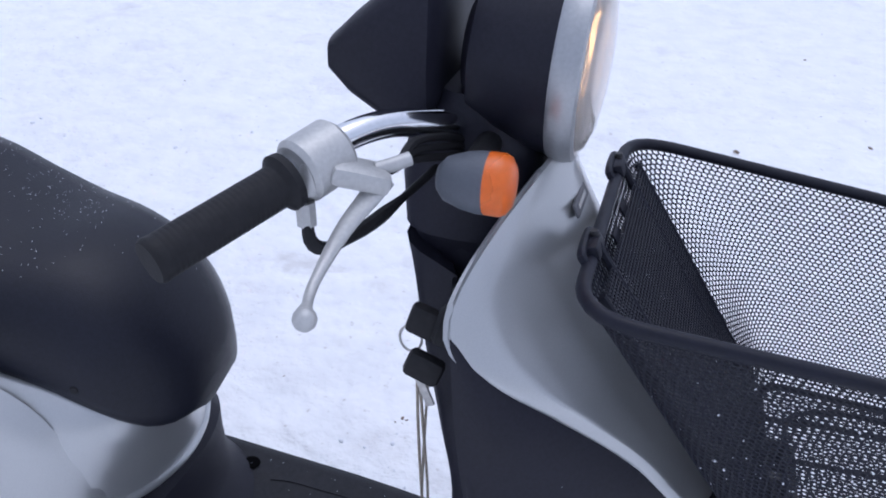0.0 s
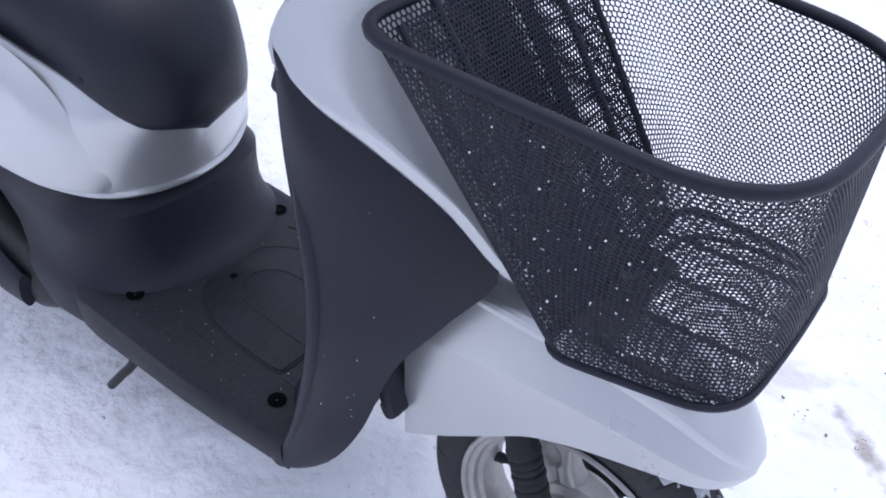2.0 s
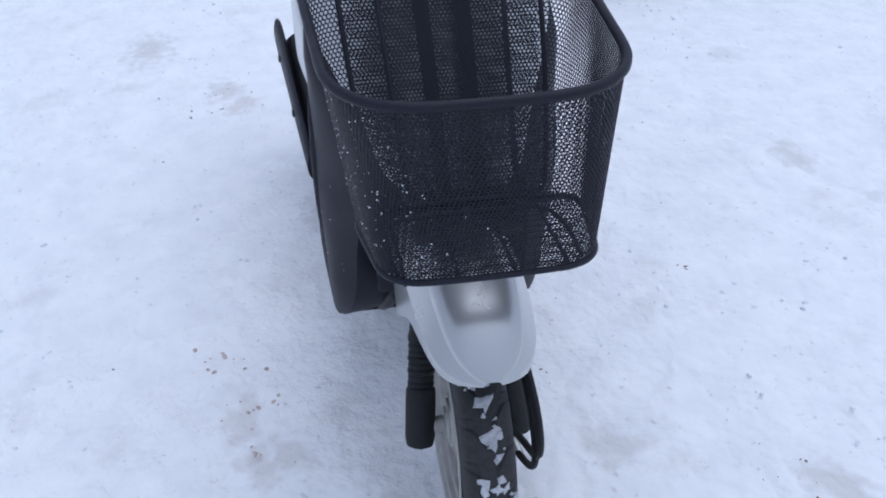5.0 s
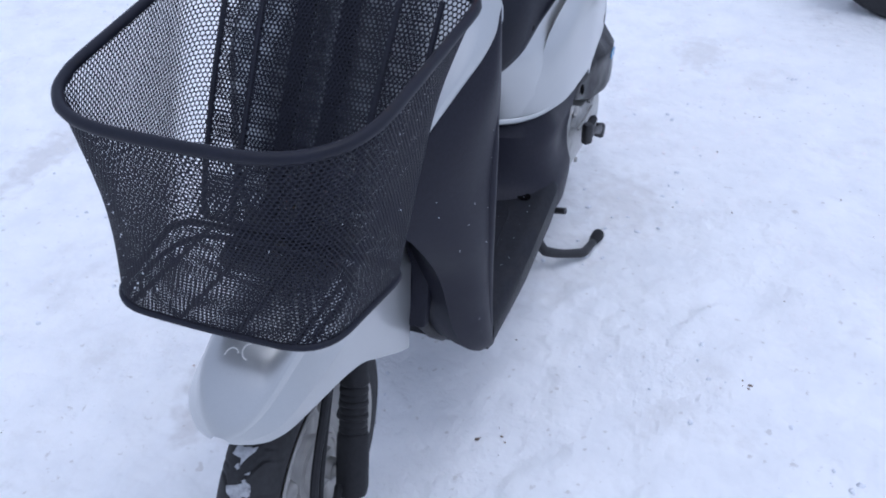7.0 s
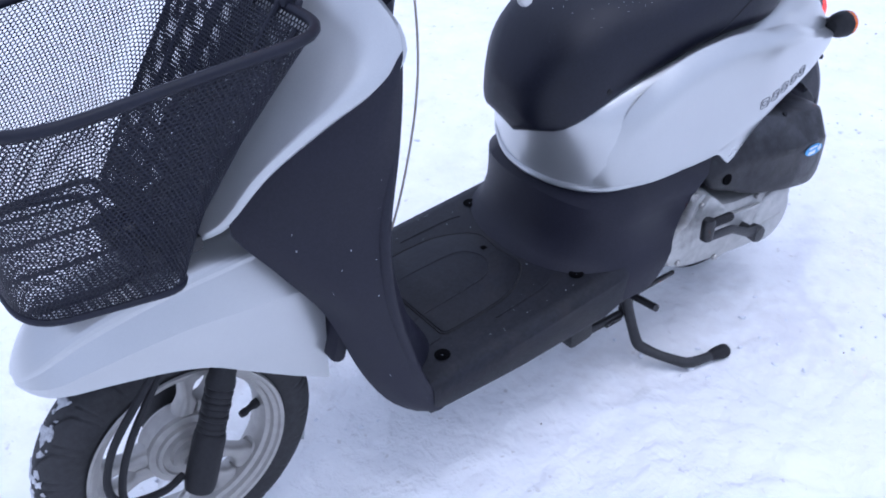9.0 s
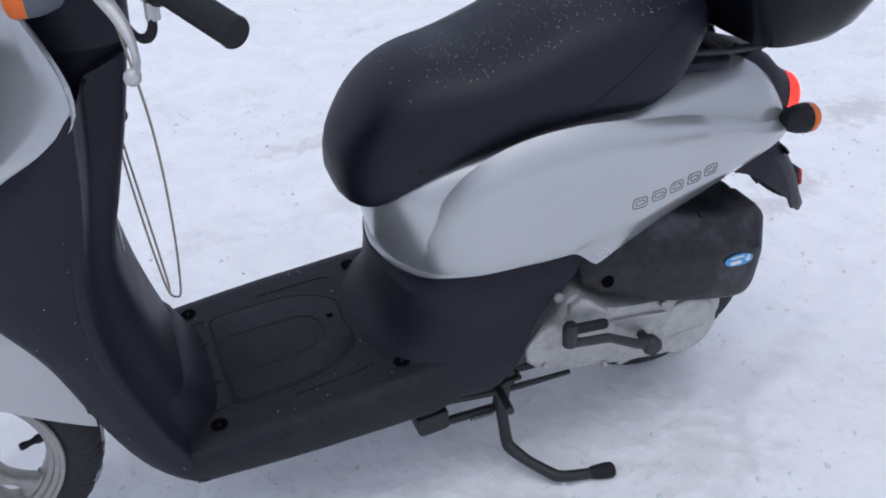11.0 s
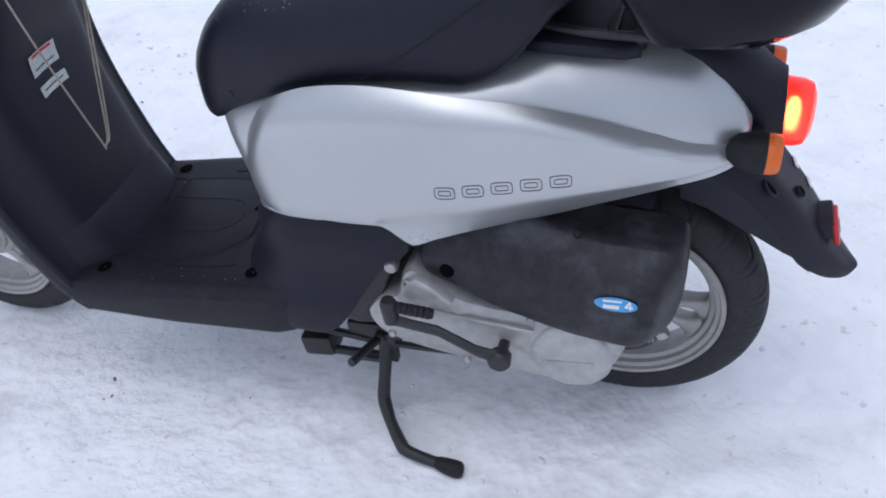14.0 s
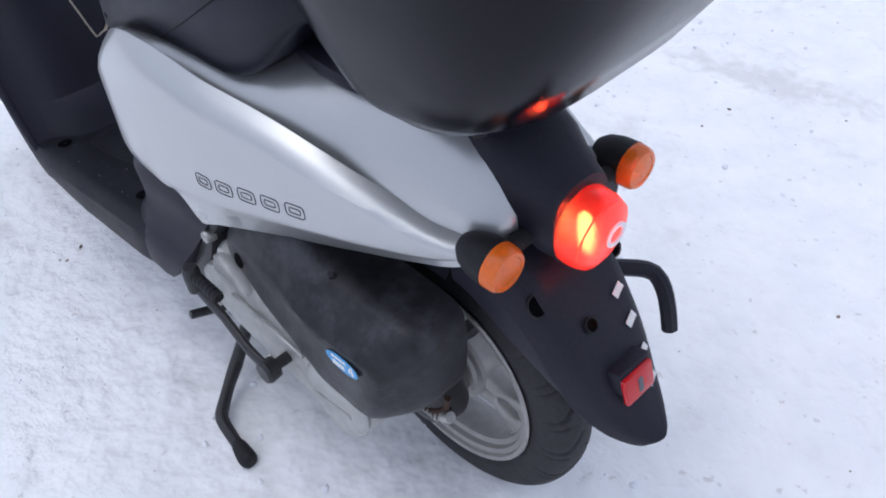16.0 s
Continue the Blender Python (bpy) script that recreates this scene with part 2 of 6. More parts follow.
        place.inputs["Rotation"].default_value = (0, 0, radians(turn))
        place.inputs["Scale"].default_value = (a, w, 1)
        l.new(tc.outputs["Object"], place.inputs["Vector"])
        reach = n.new("ShaderNodeVectorMath")
        reach.operation = "LENGTH"
        l.new(place.outputs["Vector"], reach.inputs[0])
        ragged = n.new("ShaderNodeMath")
        ragged.operation = "MULTIPLY_ADD"
        ragged.inputs[1].default_value = 3.2
        l.new(fine.outputs["Fac"], ragged.inputs[0])
        l.new(reach.outputs["Value"], ragged.inputs[2])
        fade = n.new("ShaderNodeMapRange")
        fade.inputs["From Min"].default_value, fade.inputs["From Max"].default_value = 2.05, 3.1
        fade.inputs["To Min"].default_value, fade.inputs["To Max"].default_value = 0.7 * strong, 0.0
        l.new(ragged.outputs[0], fade.inputs["Value"])
        most = n.new("ShaderNodeMath")
        most.operation = "MAXIMUM"
        l.new(total.outputs[0], most.inputs[0])
        l.new(fade.outputs["Result"], most.inputs[1])
        total = most
    mix = n.new("ShaderNodeMix")
    mix.data_type = "RGBA"
    l.new(total.outputs[0], mix.inputs["Factor"])
    l.new(r1.outputs["Color"], mix.inputs["A"])
    mix.inputs["B"].default_value = (0.41, 0.37, 0.33, 1)
    l.new(mix.outputs["Result"], b.inputs["Base Color"])
    b.inputs["Roughness"].default_value = 0.7
    b.inputs["Specular IOR Level"].default_value = 0.3
    below = None
    for source, depth in ((lumps.outputs["Fac"], 0.018), (dents.outputs["Fac"], 0.009), (crumb.outputs[0], 0.0075), (scratch.outputs[0], 0.0022), (grain.outputs["Fac"], 0.0003)):
        bump = n.new("ShaderNodeBump")
        bump.inputs["Distance"].default_value = depth
        l.new(source, bump.inputs["Height"])
        if below:
            l.new(below.outputs["Normal"], bump.inputs["Normal"])
        below = bump
    l.new(below.outputs["Normal"], b.inputs["Normal"])
    return m


snow = snow_material()


# ---------------------------------------------------------------- mesh tools
def V(*a):
    return Vector(a)


def finish(bm, sharp=38):
    """Smooth shading with hard edges where faces meet at a steep angle."""
    bmesh.ops.remove_doubles(bm, verts=bm.verts, dist=1e-6)
    bmesh.ops.recalc_face_normals(bm, faces=bm.faces)
    for f in bm.faces:
        f.smooth = True
    for e in bm.edges:
        e.smooth = len(e.link_faces) == 2 and e.calc_face_angle(0) < radians(sharp)
    return bm


def part(name, bm, mat, parent=None, label="", sharp=38, m=None):
    finish(bm, sharp)
    me = bpy.data.meshes.new(name)
    if m is not None:
        bmesh.ops.transform(bm, matrix=m, verts=bm.verts)
    bm.to_mesh(me)
    bm.free()
    me.materials.append(mat)
    ob = new(name, me)
    if parent is not None:
        ob.parent = parent
    return tagged(ob, label) if label else ob


def from_arrays(name, verts, faces, mat, parent=None, smooth=False):
    me = bpy.data.meshes.new(name)
    me.from_pydata([tuple(v) for v in verts], [], [tuple(f) for f in faces])
    if smooth:
        me.polygons.foreach_set("use_smooth", [True] * len(me.polygons))
    me.materials.append(mat)
    ob = new(name, me)
    if parent is not None:
        ob.parent = parent
    return ob


def smooth_line(pts, n, closed=False):
    """n points on a smooth curve through the given ones, evenly spaced."""
    p = [Vector(q) for q in pts]
    k = len(p)
    dense = []
    for i in range(k if closed else k - 1):
        a, b = p[i], p[(i + 1) % k]
        before = p[i - 1] if closed or i > 0 else a + (a - b)
        after = p[(i + 2) % k] if closed or i + 2 < k else b + (b - a)
        for j in range(16):
            u = j / 16
            dense.append(0.5 * (2 * a + (b - before) * u + (2 * before - 5 * a + 4 * b - after) * u * u + (3 * a - before - 3 * b + after) * u**3))
    dense.append(p[0].copy() if closed else p[-1].copy())
    run = [0.0]
    for a, b in zip(dense, dense[1:]):
        run.append(run[-1] + (b - a).length)
    out, at = [], 0
    for i in range(n):
        want = run[-1] * i / (n if closed else n - 1)
        while at < len(run) - 2 and run[at + 1] < want:
            at += 1
        span = run[at + 1] - run[at]
        out.append(dense[at].lerp(dense[at + 1], (want - run[at]) / span if span > 1e-9 else 0))
    return out


@functools.lru_cache(maxsize=None)
def slopes(pairs):
    """Slopes for a curve through (x, value) pairs that does not overshoot."""
    xs, ys = [p[0] for p in pairs], [p[1] for p in pairs]
    d = [(b - a) / (q - p) for a, b, p, q in zip(ys, ys[1:], xs, xs[1:])]
    mid = [0.0 if a * b <= 0 else 3 * (p + q) / ((2 * q + p) / a + (q + 2 * p) / b) for a, b, p, q in zip(d, d[1:], np.diff(xs), np.diff(xs)[1:])]
    return xs, ys, [d[0]] + mid + [d[-1]]


def table(x, pairs):
    """Smooth look-up in a table of (x, value), x rising."""
    xs, ys, m = slopes(tuple(pairs))
    if x <= xs[0]:
        return ys[0]
    if x >= xs[-1]:
        return ys[-1]
    k = max(i for i in range(len(xs)) if xs[i] <= x)
    h = xs[k + 1] - xs[k]
    u = (x - xs[k]) / h
    return float(ys[k] * (1 + 2 * u) * (1 - u) ** 2 + m[k] * h * u * (1 - u) ** 2 + ys[k + 1] * u * u * (3 - 2 * u) - m[k + 1] * h * u * u * (1 - u))


def skin(rings, bm=None, closed=True, caps=True):
    """A skin over rings of equal length."""
    bm = bm or bmesh.new()
    vs = [[bm.verts.new(p) for p in ring] for ring in rings]
    k = len(vs[0])
    for a, b in zip(vs, vs[1:]):
        for i in range(k if closed else k - 1):
            quad = [a[i], a[(i + 1) % k], b[(i + 1) % k], b[i]]
            bm.faces.new(quad)
    if caps and closed:
        bm.faces.new(vs[0][::-1])
        bm.faces.new(vs[-1])
    return bm


def sheet(rows, thick, inward=None):
    """A sheet from rows of points, thickened against its normal."""
    rows = [[Vector(p) for p in r] for r in rows]
    h, k = len(rows), len(rows[0])
    back = []
    for i in range(h):
        line = []
        for j in range(k):
            du = rows[i][min(j + 1, k - 1)] - rows[i][max(j - 1, 0)]
            dv = rows[min(i + 1, h - 1)][j] - rows[max(i - 1, 0)][j]
            nrm = du.cross(dv)
            nrm = nrm.normalized() if nrm.length > 1e-12 else V(0, 0, 1)
            if inward is not None and nrm.dot(Vector(inward(rows[i][j]))) < 0:
                nrm = -nrm
            line.append(rows[i][j] + nrm * thick)
        back.append(line)
    bm = bmesh.new()
    a = [[bm.verts.new(p) for p in r] for r in rows]
    b = [[bm.verts.new(p) for p in r] for r in back]

    def quad(*q):
        try:
            bm.faces.new(q)
        except ValueError:
            pass

    for i in range(h - 1):
        for j in range(k - 1):
            quad(a[i][j], a[i][j + 1], a[i + 1][j + 1], a[i + 1][j])
            quad(b[i][j], b[i + 1][j], b[i + 1][j + 1], b[i][j + 1])
    for j in range(k - 1):
        quad(a[0][j], b[0][j], b[0][j + 1], a[0][j + 1])
        quad(a[-1][j], a[-1][j + 1], b[-1][j + 1], b[-1][j])
    for i in range(h - 1):
        quad(a[i][0], a[i + 1][0], b[i + 1][0], b[i][0])
        quad(a[i][-1], b[i][-1], b[i + 1][-1], a[i + 1][-1])
    return bm


def tube(pts, r, sides=10, bm=None, closed=False, n=0, taper=None):
    """A round bar along a line; taper: radius factors along it."""
    line = smooth_line(pts, n, closed) if n else [Vector(p) for p in pts]
    k = len(line)
    rings, up = [], None
    for i, p in enumerate(line):
        if closed:
            d = line[(i + 1) % k] - line[i - 1]
        else:
            d = line[min(i + 1, k - 1)] - line[max(i - 1, 0)]
        d.normalize()
        if up is None:
            up = d.orthogonal().normalized()
        up = (up - d * up.dot(d)).normalized()
        side = d.cross(up)
        f = 1.0 if taper is None else float(np.interp(i / (k - 1), np.linspace(0, 1, len(taper)), taper))
        rings.append([p + (up * math.cos(2 * math.pi * j / sides) + side * math.sin(2 * math.pi * j / sides)) * r * f for j in range(sides)])
    if closed:
        return skin(rings + [rings[0]], bm, caps=False)
    return skin(rings, bm)


def frame_of(axis):
    """A turn that lays z along the axis."""
    return Vector(axis).to_track_quat("Z", "Y").to_matrix().to_4x4()


def turned(profile, origin=(0, 0, 0), axis=(0, 0, 1), seg=28, bm=None):
    """A body of revolution from (radius, height) pairs along an axis."""
    m = Matrix.Translation(origin) @ frame_of(axis)
    rings = [[m @ V(max(r, 1e-4) * math.cos(2 * math.pi * j / seg), max(r, 1e-4) * math.sin(2 * math.pi * j / seg), h) for j in range(seg)] for r, h in profile]
    return skin(rings, bm)


def ring_body(profile, origin, axis, seg=40, bm=None):
    """A closed ring of revolution: the profile is a loop of (radius, height)."""
    m = Matrix.Translation(origin) @ frame_of(axis)
    rings = [[m @ V(r * math.cos(a), r * math.sin(a), h) for r, h in profile] for a in [2 * math.pi * j / seg for j in range(seg)]]
    return skin(rings + [rings[0]], bm, caps=False)


def block(size, m=None, bevel=0.003, bm=None, segs=2):
    """A box with rounded edges, centred."""
    tmp = bmesh.new()
    bmesh.ops.create_cube(tmp, size=1)
    bmesh.ops.scale(tmp, vec=size, verts=tmp.verts)
    if bevel:
        bmesh.ops.bevel(tmp, geom=tmp.edges[:], offset=bevel, segments=segs, affect="EDGES", profile=0.5)
    if m is not None:
        bmesh.ops.transform(tmp, matrix=m, verts=tmp.verts)
    if bm is None:
        return tmp
    me = bpy.data.meshes.new("tmp")
    tmp.to_mesh(me)
    tmp.free()
    bm.from_mesh(me)
    bpy.data.meshes.remove(me)
    return bm


def plate(outline, y0, y1, bevel=0.004, n=0, crown=0.0):
    """A side plate: an outline in (x, z), from y0 (inner) to y1 (outer), with a rounded outer rim."""
    pts = smooth_line([(x, 0, z) for x, z in outline], n, True) if n else [V(x, 0, z) for x, z in outline]
    c = sum(pts, V(0, 0, 0)) / len(pts)
    sign = 1 if y1 > y0 else -1

    def ring(y, shrink):
        out = []
        k = len(pts)
        for i, p in enumerate(pts):
            d = pts[(i + 1) % k] - pts[i - 1]
            nrm = V(-d.z, 0, d.x).normalized()
            if nrm.dot(c - p) < 0:
                nrm = -nrm
            q = p + nrm * shrink
            out.append(V(q.x, y, q.z))
        return out

    rings = [ring(y0, 0), ring(y1 - sign * bevel, 0), ring(y1 - sign * bevel * 0.3, bevel * 0.3), ring(y1, bevel)]
    bm = skin(rings, caps=False)
    bm.verts.ensure_lookup_table()
    k = len(pts)
    top = [bm.verts[3 * k + i] for i in range(k)]
    bm.faces.new([bm.verts[i] for i in range(k)])
    if crown:
        mid = [bm.verts.new((c.x + (v.co.x - c.x) * 0.55, y1 + sign * crown * 0.8, c.z + (v.co.z - c.z) * 0.55)) for v in top]
        centre = bm.verts.new((c.x, y1 + sign * crown, c.z))
        for i in range(k):
            bm.faces.new([top[i], top[(i + 1) % k], mid[(i + 1) % k], mid[i]])
            bm.faces.new([mid[i], mid[(i + 1) % k], centre])
    else:
        bm.faces.new(top)
    return bm


def pillow(outline, steps, n):
    """A side cover with softly rounded edges: an outline in (x, z) carried out in y, drawn in by each step's amount."""
    pts = smooth_line([(x, 0, z) for x, z in outline], n, True)
    xs, zs = [p.x for p in pts], [p.z for p in pts]
    cx, cz, hx, hz = (min(xs) + max(xs)) / 2, (min(zs) + max(zs)) / 2, (max(xs) - min(xs)) / 2, (max(zs) - min(zs)) / 2
    return skin([[V(cx + (p.x - cx) * (1 - d / hx), y, cz + (p.z - cz) * (1 - d / hz)) for p in pts] for y, d in steps])


def mirrored(pts):
    return [V(p[0], -p[1], p[2]) for p in pts]


def bar(a, b, r, sides=10, bm=None):
    return tube([a, b], r, sides, bm)


def bolt(r, h, origin, axis, bm=None):
    return turned([(0, 0), (r, 0), (r, h * 0.7), (r * 0.8, h), (0, h)], origin, axis, 12, bm)


# ---------------------------------------------------------------- ground
def ground():
    """Trodden snow: fine near the scooter, coarser out to the horizon, with shallow hollows, clods and a tyre track."""
    def relief(x, y):
        p = V(x, y, 0)
        h = 0.012 * noise.fractal(p * 1.3, 1.0, 2.0, 4)
        tread = noise.fractal(p * 7.0 + V(3, 1, 0), 0.9, 2.0, 3)
        patch = min(1.0, max(0.0, noise.noise(p * 1.1 + V(7, 2, 0)) * 2.2 + 0.55))
        h += (0.003 + 0.008 * patch) * tread + 0.006 * patch * noise.fractal(p * 26.0, 0.8, 2.0, 3)
        h -= 0.016 * patch * max(0.0, noise.noise(p * 13.0) - 0.25)
        near = 0.0
        for cx, cy in ((0.0, 0.02), (1.18, 0.01), (0.215, 0.235)):
            near = max(near, math.exp(-((x - cx) ** 2 + (y - cy) ** 2) / 0.02))
        h = h * (1 - near) - 0.004 * near
        return h
    marks = [-2.2 + 0.0165 * i for i in range(268)]
    far = [2.26, 2.36, 2.5, 2.7, 3, 3.4, 4, 4.8, 6, 8, 11, 15, 25, 45, 90, 200, 500, 1500, 4000]
    xs = [0.4 - f for f in far[::-1]] + [x + 0.4 for x in marks] + [0.4 + f for f in far]
    ys = [-f for f in far[::-1]] + marks + far
    xs = sorted(set(round(v, 4) for v in xs))
    ys = sorted(set(round(v, 4) for v in ys))
    verts = [(x, y, relief(x, y) if abs(x) < 12 and abs(y) < 12 else 0.0) for y in ys for x in xs]
    w = len(xs)
    faces = [(j * w + i, j * w + i + 1, (j + 1) * w + i + 1, (j + 1) * w + i) for j in range(len(ys) - 1) for i in range(w - 1)]
    return tagged(from_arrays("ground", verts, faces, snow, smooth=True), "trodden white snow with the grey shade of hollows coloured in and faint brown stains", "snow", kind="structure")


ground()


def crumbs(name, spots, mat, label, seed, flat=0.5):
    """Loose bits pressed into the snow: spots of (x, y, spread, count, smallest, largest)."""
    rnd = random.Random(seed)
    bm = bmesh.new()
    for x, y, spread, count, lo, hi in spots:
        for _ in range(count):
            px, py = rnd.gauss(x, spread), rnd.gauss(y, spread * 0.7)
            r = lo + (hi - lo) * rnd.random() ** 2.5
            m = Matrix.Translation((px, py, r * 0.15)) @ Matrix.Rotation(rnd.uniform(0, 6), 4, "Z") @ Matrix.Diagonal((r * rnd.uniform(0.8, 1.8), r, r * flat, 1))
            made = bmesh.ops.create_icosphere(bm, subdivisions=1, radius=1, matrix=m)
            for v in made["verts"]:
                v.co += noise.noise_vector(v.co * 90) * r * 0.35
    return tagged(part(name, bm, mat, None, sharp=80), label, "dirt" if mat is not specks else "snow", kind="stuff")


rnd_ground = random.Random(21)
crumbs("grit", [(1.455, 0.485, 0.014, 60, 0.0006, 0.003), (1.42, 0.525, 0.014, 30, 0.0006, 0.002), (1.50, 0.33, 0.014, 60, 0.0008, 0.004), (1.27, 0.55, 0.05, 12, 0.001, 0.003), (0.88, 0.19, 0.02, 6, 0.001, 0.004), (0.02, 0.38, 0.02, 5, 0.001, 0.004), (-0.63, -0.42, 0.08, 16, 0.001, 0.004), (-0.78, -0.48, 0.08, 16, 0.001, 0.004), (0.60, 0.59, 0.015, 4, 0.001, 0.004), (0.35, 0.55, 0.3, 14, 0.001, 0.003), (0.4, 1.7, 0.9, 24, 0.001, 0.005), (0.3, -1.6, 0.9, 28, 0.001, 0.006), (-1.2, -0.9, 0.6, 26, 0.001, 0.005), (1.9, 0.9, 0.5, 20, 0.001, 0.004), (1.0, 2.6, 0.8, 30, 0.002, 0.009), (0.3, 1.6, 0.05, 10, 0.002, 0.010)], dirt, "brown grit and soil pressed into the snow", 4)
crumbs("brick_crumbs", [(0.97, -0.335, 0.02, 8, 0.001, 0.004), (0.985, -0.28, 0.02, 6, 0.001, 0.004), (0.80, -0.345, 0.04, 14, 0.002, 0.006), (0.69, -0.38, 0.05, 14, 0.002, 0.006), (0.62, 1.35, 0.02, 8, 0.003, 0.008)], pinkish, "reddish crumbs and stained slush on the snow", 5)
crumbs("snow_clods", [(rnd_ground.uniform(-1.3, 2.2), rnd_ground.uniform(-1.8, 1.8), 0.10, 20, 0.001, 0.006) for _ in range(70)], specks, "small loose clods of trodden snow", 6, 0.7)


def car_wheel():
    """The foot of a parked car's tyre at the edge of the place."""
    ob = tagged(new("car_wheel"), "black car tyre standing on the snow", "tyre")
    ob.matrix_basis = pose(-1.42, 0.97, 0.30, 0, 0, 72)
    prof = [(0.20, -0.075), (0.24, -0.095), (0.285, -0.092), (0.300, -0.075), (0.303, 0), (0.300, 0.075), (0.285, 0.092), (0.24, 0.095), (0.20, 0.075), (0.195, 0)]
    part("tyre", ring_body(prof, (0, 0, 0), (0, 1, 0), 64), rubber, ob, sharp=40)
    part("rim", turned([(0, -0.03), (0.06, -0.04), (0.17, -0.03), (0.198, -0.065), (0.205, -0.075), (0.205, 0.075), (0.198, 0.065), (0.17, 0.05), (0, 0.05)], (0, 0, 0), (0, 1, 0), 40), steel, ob)
    return ob


car_wheel()

# ---------------------------------------------------------------- scooter
LEANED = pose(0, 0, 0, -LEAN, 0, 0)
scooter = new("motor_scooter")
scooter.matrix_basis = LEANED
tagged(scooter, "silver and black motor scooter leaning on its side stand", "scooter")


def tyre_mesh(R, W, parent):
    """A tyre with slanting grooves cut into its tread, staggered from side to side; axle along y."""
    seg, across, pitches = 720, 52, 21
    bend = np.linspace(-math.pi / 2, math.pi / 2, across)
    radius = 0.158 + 0.045 * np.maximum(0, np.cos(bend)) ** 0.75
    y = W * np.sin(bend) * (0.86 + 0.14 * np.cos(bend) ** 2)
    around = np.arange(seg) * 2 * math.pi / seg
    t = np.abs(y / W)[None, :]
    half_pitch = np.where(y > 0, 0.5, 0.0)[None, :]

    def groove(slant, shift, width, depth, start, stop):
        lean = slant * np.minimum(t, 0.5) + 0.25 * slant * np.maximum(0, t - 0.5)
        p = (around[:, None] * pitches / (2 * math.pi) + half_pitch + lean + shift) % 1.0
        gap = np.abs(p - 0.5) * 2 * math.pi * 0.2 / pitches
        window = np.clip((t - start) / 0.06, 0, 1) * np.clip((stop - t) / 0.10, 0, 1)
        return depth * np.clip((width - gap) / 0.0012, 0, 1) * window

    cut = np.maximum(groove(1.15, 0.0, 0.0030, 0.0040, 0.06, 0.93), groove(0.7, 0.47, 0.0022, 0.0030, 0.42, 0.90))
    r = radius[None, :] - cut
    outer = np.stack([r * np.sin(around)[:, None], np.broadcast_to(y, r.shape), r * np.cos(around)[:, None]], 2)
    bead = [(0.138, W * 0.72), (0.132, W * 0.4), (0.132, -W * 0.4), (0.138, -W * 0.72)]
    inner = np.stack([np.stack([q * np.sin(around), np.full(seg, h), q * np.cos(around)], 1) for q, h in bead], 1)
    k = across + len(bead)
    verts = np.concatenate([outer, inner], 1).reshape(-1, 3)
    faces = [(i * k + m, i * k + (m + 1) % k, (i + 1) % seg * k + (m + 1) % k, (i + 1) % seg * k + m) for i in range(seg) for m in range(k)]
    return from_arrays("tyre", verts, faces, rubber, parent, smooth=True)


def web_spoke():
    """One broad cast spoke along z: two arms that part round an oval slot and flare into the rim."""
    bm = bmesh.new()
    stations = [0.040 + 0.0895 * i / 26 for i in range(27)]
    for side in (-1, 1):
        rings = []
        for r in stations:
            w = table(r, [(0.040, 0.030), (0.055, 0.025), (0.072, 0.0235), (0.090, 0.028), (0.106, 0.036), (0.118, 0.046), (0.1295, 0.060)])
            q = (r - 0.0945) / 0.0185
            slot = 0.0115 * math.sqrt(1 - q * q) if abs(q) < 1 else 0.0
            deep = table(r, [(0.040, 0.020), (0.070, 0.0155), (0.105, 0.0135), (0.1295, 0.016)])
            mid, half = side * (slot + w) / 2, (w - slot) / 2
            ring = []
            for j in range(16):
                a = 2 * math.pi * (j + 0.5) / 16
                c, n = math.cos(a), math.sin(a)
                px = mid + half * math.copysign(abs(c) ** 0.55, c)
                drop = math.sqrt(max(0.0, r * r - px * px)) if r > 0.118 else r
                ring.append(V(px, deep * math.copysign(abs(n) ** 0.6, n), drop))
            rings.append(ring if side > 0 else ring[::-1])
        skin(rings, bm)
    return bm


